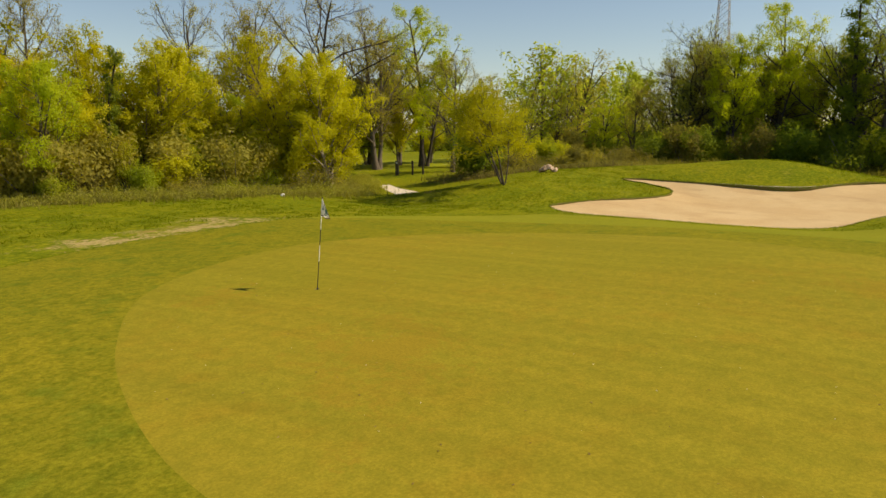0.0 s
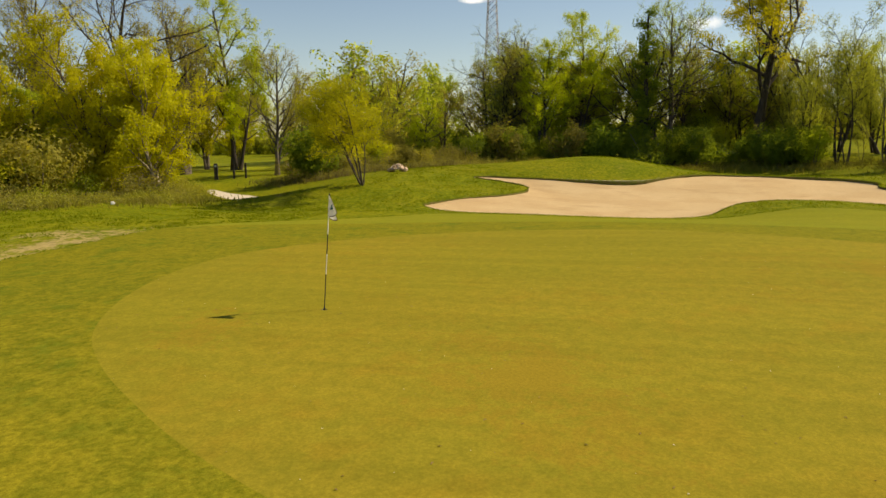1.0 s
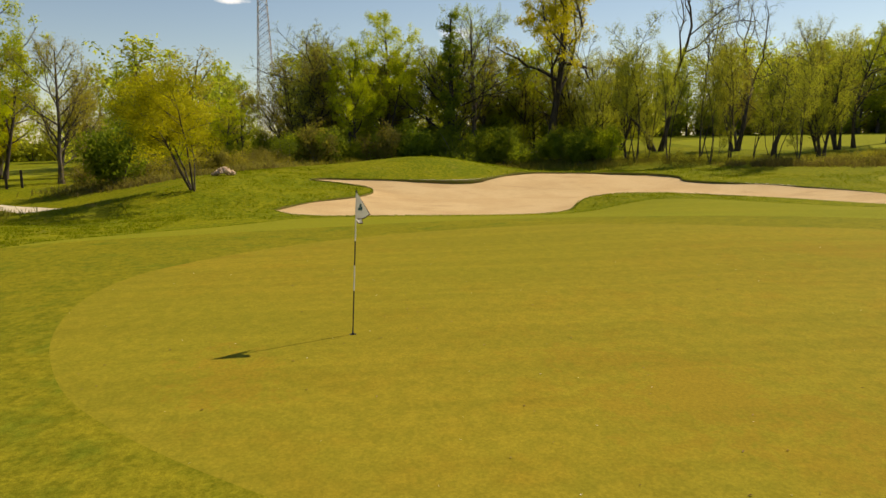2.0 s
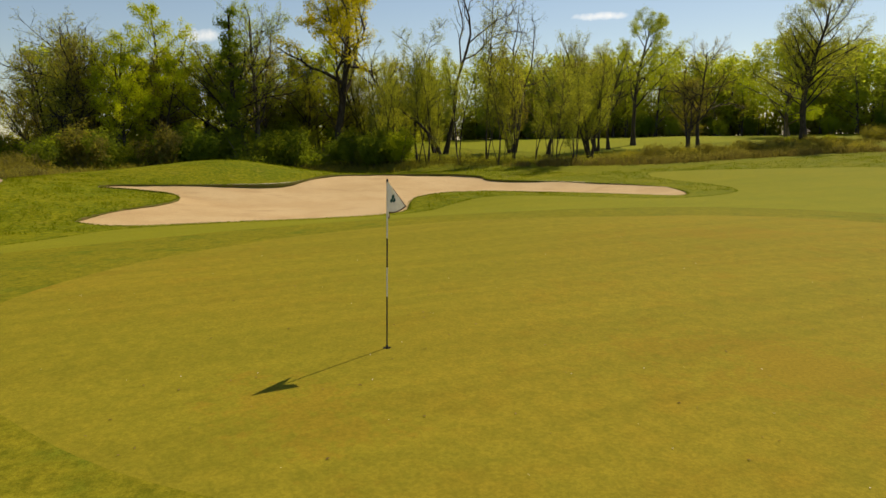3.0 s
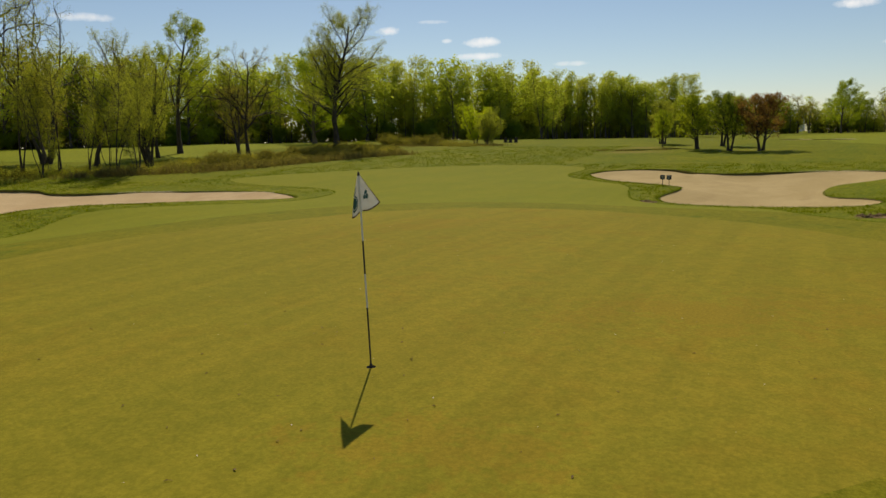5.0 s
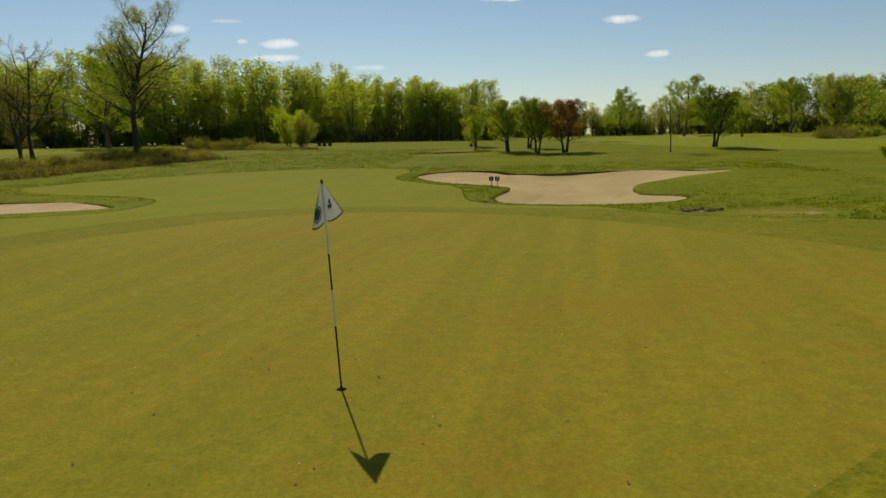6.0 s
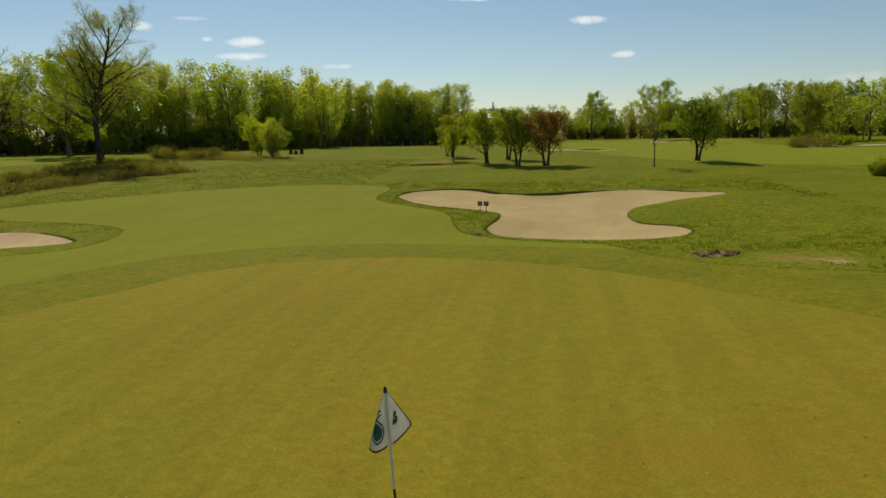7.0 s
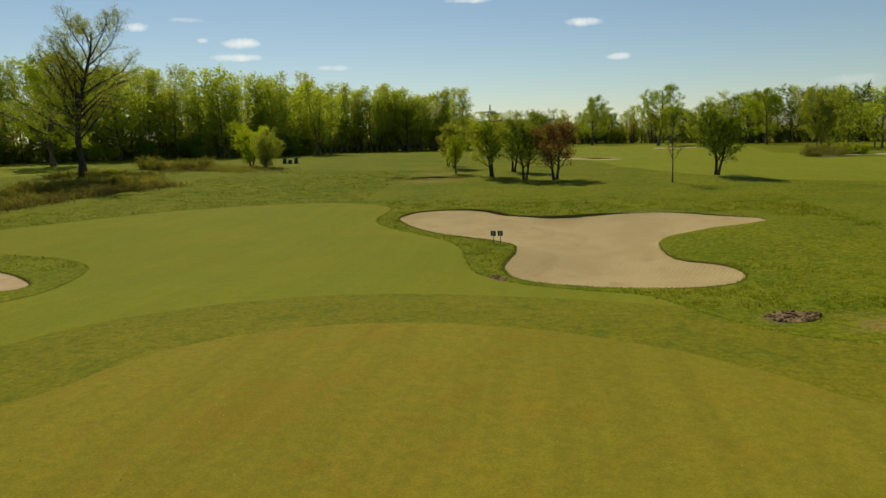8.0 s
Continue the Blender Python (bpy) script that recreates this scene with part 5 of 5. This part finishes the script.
flagstick()
hole = new("hole_cup")
part("cup_wall", ring_tube([(0, 0, -0.003), (0, 0, -0.11)], [0.054, 0.054], 20), DARK_HOLE, hole)
bm = bmesh.new()
bmesh.ops.create_circle(bm, cap_ends=True, segments=20, radius=0.054, matrix=Matrix.Translation((0, 0, -0.11)))
part("cup_floor", bm, DARK_HOLE, hole)
tagged(hole, "white-lined golf hole cut into the green", "hole")


# ---------------------------------------------------------------- small things
WOOD_DARK = plain("weathered_dark_wood", (0.035, 0.026, 0.02), (0.075, 0.058, 0.045), 9, 0.85, bump=0.01, stretch=(1, 1, 0.15))
STONE = plain("pinkish_rubble", (0.42, 0.27, 0.17), (0.68, 0.52, 0.37), 4, 0.9, bump=0.02)
SIGN_BLACK = plain("sign_black", (0.02, 0.02, 0.02), (0.035, 0.035, 0.035), 20, 0.5)
SIGN_WHITE = plain("sign_white", (0.62, 0.62, 0.6), (0.72, 0.72, 0.7), 20, 0.5)
STEEL = plain("galvanised_steel", (0.16, 0.16, 0.16), (0.24, 0.24, 0.24), 3, 0.6)
RED_STEEL = plain("crane_paint", (0.45, 0.40, 0.36), (0.6, 0.52, 0.44), 2, 0.6)


def box_bm(size, at=(0, 0, 0), bevel=0.0, segments=1):
    bm = bmesh.new()
    bmesh.ops.create_cube(bm, size=1, matrix=Matrix.Translation(at) @ Matrix.Diagonal((*size, 1)))
    if bevel:
        bmesh.ops.bevel(bm, geom=bm.edges[:], offset=bevel, segments=segments, affect="EDGES")
    return bm


def rough_stone(rng, size):
    bm = bmesh.new()
    bmesh.ops.create_icosphere(bm, subdivisions=2, radius=size)
    seed = rng.uniform(0, 100)
    for v in bm.verts:
        v.co *= 1 + 0.6 * noise.noise(v.co * (1.9 / size) + Vector((seed, 0, 0)))
        v.co.z *= 0.72
    return bm


def wooden_post(x, y, tall, thick, plate):
    base = new("wooden_post")
    base.location = (x, y, ground_at(x, y))
    part("shaft", box_bm((thick, thick, tall + 0.2), (0, 0, tall / 2 - 0.1), 0.02, 2), WOOD_DARK, base)
    part("post_top", box_bm((thick * 0.86, thick * 0.86, 0.04), (0, 0, tall + 0.018), 0.012), WOOD_DARK, base)
    if plate:
        part("number_plate", box_bm((0.015, 0.16, 0.14), (thick / 2 + 0.009, 0, tall - 0.17), 0.004), SIGN_WHITE, base, "small pale plate")
    base.rotation_euler = (0, 0, radians(20))
    return tagged(base, "square dark weathered wooden post beside the gravel path", "post", "posts by the path")


wooden_post(-44.5, -27.3, 1.35, 0.3, True)
wooden_post(-45.0, -25.9, 1.3, 0.17, False)
wooden_post(-45.4, -25.0, 1.3, 0.17, False)

marker = part("tee_marker", box_bm((0.42, 0.22, 0.20), (0, 0, 0.08), 0.05, 3), WHITE_PAINT)
marker.matrix_world = pose(-19.8, -19.1, ground_at(-19.8, -19.1), 0, 0, 35)
tagged(marker, "low white painted marker block in the grass", "marker")

stones = random.Random(5)
for i in range(26):
    a, r = stones.uniform(0, 6.28), stones.random() ** 0.7 * 0.6
    size = stones.uniform(0.08, 0.2)
    x, y = -36.0 + r * math.cos(a), -8.7 + r * 1.2 * math.sin(a)
    s = part("stone", rough_stone(stones, size), STONE)
    s.matrix_world = pose(x, y, ground_at(x, y) + size * 0.35 + (0.6 - r) * 0.6, stones.uniform(-20, 20), stones.uniform(-20, 20), stones.uniform(0, 360))
    tagged(s, "pinkish rubble stone lying on a heap", "stone", "rubble heap")


def course_sign(x, y, turn):
    base = new("course_sign")
    base.matrix_world = pose(x, y, ground_at(x, y) - 0.1, 0, 0, turn)
    part("stake", box_bm((0.03, 0.03, 0.66), (0, 0, 0.33), 0.004), WOOD_DARK, base)
    board = part("board", box_bm((0.27, 0.025, 0.25), (0, -0.03, 0.62), 0.006), SIGN_BLACK, base, "small black board")
    for k in range(3):
        part("bar", box_bm((0.17 - 0.04 * k, 0.006, 0.022), (0, -0.0455, 0.69 - 0.065 * k)), SIGN_WHITE, board, "pale bar of unreadable writing")
    return tagged(base, "small black course sign on a stake by the sand", "sign", "pair of course signs")


course_sign(-3.55, 36.2, -8)
course_sign(-3.2, 36.25, -4)

for x, y, tall in ((-40.0, 101.5, 0.8), (-39.1, 101.3, 0.6), (-38.2, 101.4, 0.9)):
    stump = new("tree_stump")
    stump.location = (x, y, ground_at(x, y) - 0.05)
    part("trunk", ring_tube([(0, 0, 0), (0, 0, 0.2), (0.05, 0, tall)], [0.38, 0.28, 0.24], 9), DARK_BARK, stump)
    part("cut_top", ring_tube([(0.05, 0, tall - 0.01), (0.05, 0, tall), (0.05, 0, tall + 0.01)], [0.26, 0.15, 0.005], 9), WOOD_DARK, stump)
    tagged(stump, "dark cut tree stump on the grass", "stump", "row of stumps")


def soil_patch(outline, clods, seed, label):
    """Bare earth with loose clods on it."""
    rng = random.Random(seed)
    loop = smooth_loop(outline, 0.15)
    centre = loop.mean(0)
    verts, n = [], len(loop)
    for ring_i, f in enumerate((1.0, 0.75, 0.45, 0.15)):
        for x, y in centre + (loop - centre) * f:
            jag = 0.05 * noise.noise((x * 4, y * 4, seed))
            verts.append((x, y, ground_at(x, y) + 0.004 + (0.0 if ring_i == 0 else 0.015 + 0.6 * jag)))
    faces = [(a * n + i, a * n + (i + 1) % n, (a + 1) * n + (i + 1) % n, (a + 1) * n + i) for a in range(3) for i in range(n)]
    ob = part("soil_patch", mesh_from("soil_patch", verts, faces), SOIL)
    tagged(ob, label, "soil", kind="structure")
    for i in range(clods):
        f = rng.random() ** 0.5
        x, y = centre + (loop[rng.randrange(n)] - centre) * f
        c = part("clod", rough_stone(rng, rng.uniform(0.015, 0.05) * (1.0 if i % 5 else 1.6)), SOIL, ob)
        c.matrix_world = pose(x, y, ground_at(x, y) + 0.03, 0, 0, rng.uniform(0, 360))


soil_patch([(5.45, 21.0), (5.9, 21.6), (6.5, 21.75), (7.1, 21.5), (6.8, 20.7), (6.0, 20.3)], 90, 3, "dug-up patch of dark bare earth with clods")
soil_patch([(-3.05, 28.0), (-2.75, 28.35), (-2.35, 28.0), (-2.2, 27.5), (-2.6, 27.3)], 24, 4, "small dark bare earth patch at the bunker's edge")


# ---------------------------------------------------------------- distance: pylon, cranes, low building
def lattice(base, name, foot, head, w0, w1, bays, material, thick):
    """A square lattice mast between two points as one part per bay face."""
    foot, head = Vector(foot), Vector(head)
    axis = (head - foot).normalized()
    _, a, b = frame_of(np.array(axis))
    a, b = Vector(a), Vector(b)
    bars = []
    corner = lambda t, i: foot + (head - foot) * t + (a * (1, 1, -1, -1)[i] + b * (1, -1, -1, 1)[i]) * (w0 + (w1 - w0) * t) / 2
    for k in range(bays):
        t0, t1 = k / bays, (k + 1) / bays
        for i in range(4):
            j = (i + 1) % 4
            bars += [(corner(t0, i), corner(t1, i)), (corner(t0, i), corner(t1, j)), (corner(t1, i), corner(t0, j)), (corner(t1, i), corner(t1, j))]
    limbs = [(np.array([p, q]), np.array([thick, thick]), 3) for p, q in bars]
    return part(name, limb_mesh(name, limbs), material, base)


pylon = new("lattice_tower")
pylon.location = (-288, -39, 0)
lattice(pylon, "mast", (0, 0, 0), (0, 0, 78), 8.2, 1.5, 24, STEEL, 0.16)
lattice(pylon, "antenna", (0, 0, 78), (0, 0, 84), 0.6, 0.3, 3, STEEL, 0.1)
tagged(pylon, "tall grey steel lattice tower far behind the trees", "pylon")


def tower_crane(x, y, tall, reach, back, turn):
    base = new("tower_crane")
    base.matrix_world = pose(x, y, 0, 0, 0, turn)
    lattice(base, "mast", (0, 0, 0), (0, 0, tall), 2.4, 2.4, 12, RED_STEEL, 0.16)
    lattice(base, "jib", (-back, 0, tall), (reach, 0, tall), 1.8, 1.4, 14, RED_STEEL, 0.14)
    lattice(base, "tower_head", (0, 0, tall), (0, 0, tall + 6), 1.8, 0.5, 3, RED_STEEL, 0.14)
    part("counterweight", box_bm((4, 2.4, 3.2), (-back + 2, 0, tall - 2), 0.1), STEEL, base)
    return tagged(base, "distant tower crane above the tree line", "crane", "building cranes")


tower_crane(-55, 595, 24.5, 12, 5, 175)
tower_crane(-80, 592, 23, 10, 4, 170)
block = new("far_building")
block.location = (-40, 620, 0)
part("wall", box_bm((70, 20, 17), (0, 0, 8.5)), plain("plaster_wall", (0.6, 0.6, 0.58), (0.68, 0.68, 0.66), 0.3, 0.8), block)
part("roof", box_bm((72, 22, 1.0), (0, 0, 17.5), 0.2), STEEL, block)
tagged(block, "long low pale building on the horizon", "building")


# ---------------------------------------------------------------- litter on the green
def litter(name, count, area, size, material, label, seed):
    rng = np.random.default_rng(seed)
    q = rng.uniform((area[0], area[1]), (area[2], area[3]), (count * 2, 2))
    q = q[inside(GREEN, q) & (np.linalg.norm(q, axis=1) > 0.15)][:count]
    c = np.column_stack([q, height(q[:, 0], q[:, 1]) + 0.006])
    n = len(c)
    a, l = rng.uniform(0, 6.28, n), rng.uniform(*size, n)
    d = np.column_stack([np.cos(a) * l, np.sin(a) * l, 0.15 * l])
    s = np.column_stack([-np.sin(a) * l * 0.4, np.cos(a) * l * 0.4, 0.25 * l])
    v = np.stack([c - d, c + s, c + d, c - s * (1, 1, -1)], 1).reshape(-1, 3)
    return tagged(part(name, mesh_from(name, v, np.arange(n * 4).reshape(n, 4), False), material), label, "litter", kind="stuff")


PETAL = plain("dry_petal", (0.62, 0.55, 0.38), (0.72, 0.66, 0.5), 30, 0.8)
litter("dry_petals", 90, (-9, -5, 8, 12), (0.008, 0.018), PETAL, "pale dry petals and bits scattered on the green", 1)
litter("worm_casts", 280, (-12, -5, 8, 14), (0.012, 0.03), SOIL, "dark worm casts and crumbs on the green", 2)


# ---------------------------------------------------------------- grass hanging over the bunker edges
EDGE_BLADE = leaf_material("edge_grass", (0.105, 0.155, 0.009), (0.17, 0.20, 0.014), (0.13, 0.17, 0.012), 0.35)


def edge_grass(outline, per_metre, tall, seed):
    rng = np.random.default_rng(seed)
    n = int(len(outline) * 0.3 * per_metre)
    i = rng.integers(0, len(outline), n)
    u = rng.random((n, 1))
    q = outline[i] * (1 - u) + outline[(i + 1) % len(outline)] * u + rng.normal(0, 0.05, (n, 2))
    foot = np.column_stack([q, height(q[:, 0], q[:, 1]) - 0.01])
    a = rng.uniform(0, 6.28, n)
    h = rng.uniform(*tall, n)
    w = rng.uniform(0.008, 0.018, n)
    side = np.column_stack([np.cos(a) * w, np.sin(a) * w, 0 * a])
    tip = foot + np.column_stack([rng.normal(0, 0.5, (n, 2)) * h[:, None], h])
    v = np.stack([foot - side, foot + side, tip], 1).reshape(-1, 3)
    tagged(part("edge_grass", mesh_from("edge_grass", v, np.arange(n * 3).reshape(n, 3), False), EDGE_BLADE), "fringe of uncut grass along a mown edge", "grass", kind="stuff")


edge_grass(LONG_BUNKER, 90, (0.025, 0.07), 1)
edge_grass(ROUND_BUNKER, 90, (0.025, 0.075), 2)
edge_grass(FAIRWAY + 0.0, 50, (0.03, 0.08), 3)


# ---------------------------------------------------------------- uncut blades that roughen the grass off the mown lines
ROUGH_BLADE = leaf_material("rough_grass", (0.125, 0.17, 0.009), (0.21, 0.23, 0.014), (0.16, 0.19, 0.012), 0.4)
MOWN = [GREEN, COLLAR, FAIRWAY, LONG_BUNKER, ROUND_BUNKER, PATH_LOOP, FAR_FAIRWAY, MOUND_BUNKER, FIELD_SAND]


def rough_grass(area, count, tall, seed):
    rng = np.random.default_rng(seed)
    q = rng.uniform((area[0], area[1]), (area[2], area[3]), (count, 2))
    tuft = np.array([noise.noise((x * 0.9, y * 0.9, 2.0)) + 0.7 * noise.noise((x * 2.7, y * 2.7, 5.0)) for x, y in q])
    keep = tuft > -0.05
    for x, y, r in ((8.8, 19.8, 2.2), (-5.0, -11.7, 1.6), (-8.5, -11.8, 1.6), (-2.4, -11.8, 1.5), (-12.8, 70, 4.0)):
        keep &= (np.linalg.norm(q - (x, y), axis=1) > r) | (tuft > 0.45)
    for zone in MOWN:
        keep &= ~inside(zone, q)
    q, tuft = q[keep], tuft[keep]
    n = len(q)
    foot = np.column_stack([q, height(q[:, 0], q[:, 1]) - 0.01])
    a, h, w = rng.uniform(0, 6.28, n), rng.uniform(*tall, n) * (0.8 + 0.6 * tuft), rng.uniform(0.012, 0.03, n)
    side = np.column_stack([np.cos(a) * w, np.sin(a) * w, 0 * a])
    tip = foot + np.column_stack([rng.normal(0, 0.7, (n, 2)) * h[:, None], h])
    v = np.stack([foot - side, foot + side, tip], 1).reshape(-1, 3)
    tagged(part("rough_grass", mesh_from("rough_grass", v, np.arange(n * 3).reshape(n, 3), False), ROUGH_BLADE), "uneven tufts of uncut rough grass", "grass", kind="stuff")


rough_grass((-16, 15, 16, 56), 110000, (0.04, 0.12), 1)
rough_grass((-24, -24, 8, -8), 60000, (0.03, 0.09), 2)
rough_grass((-48, -18, -22, 30), 90000, (0.04, 0.11), 3)
rough_grass((-38, 30, -16, 84), 60000, (0.05, 0.13), 4)
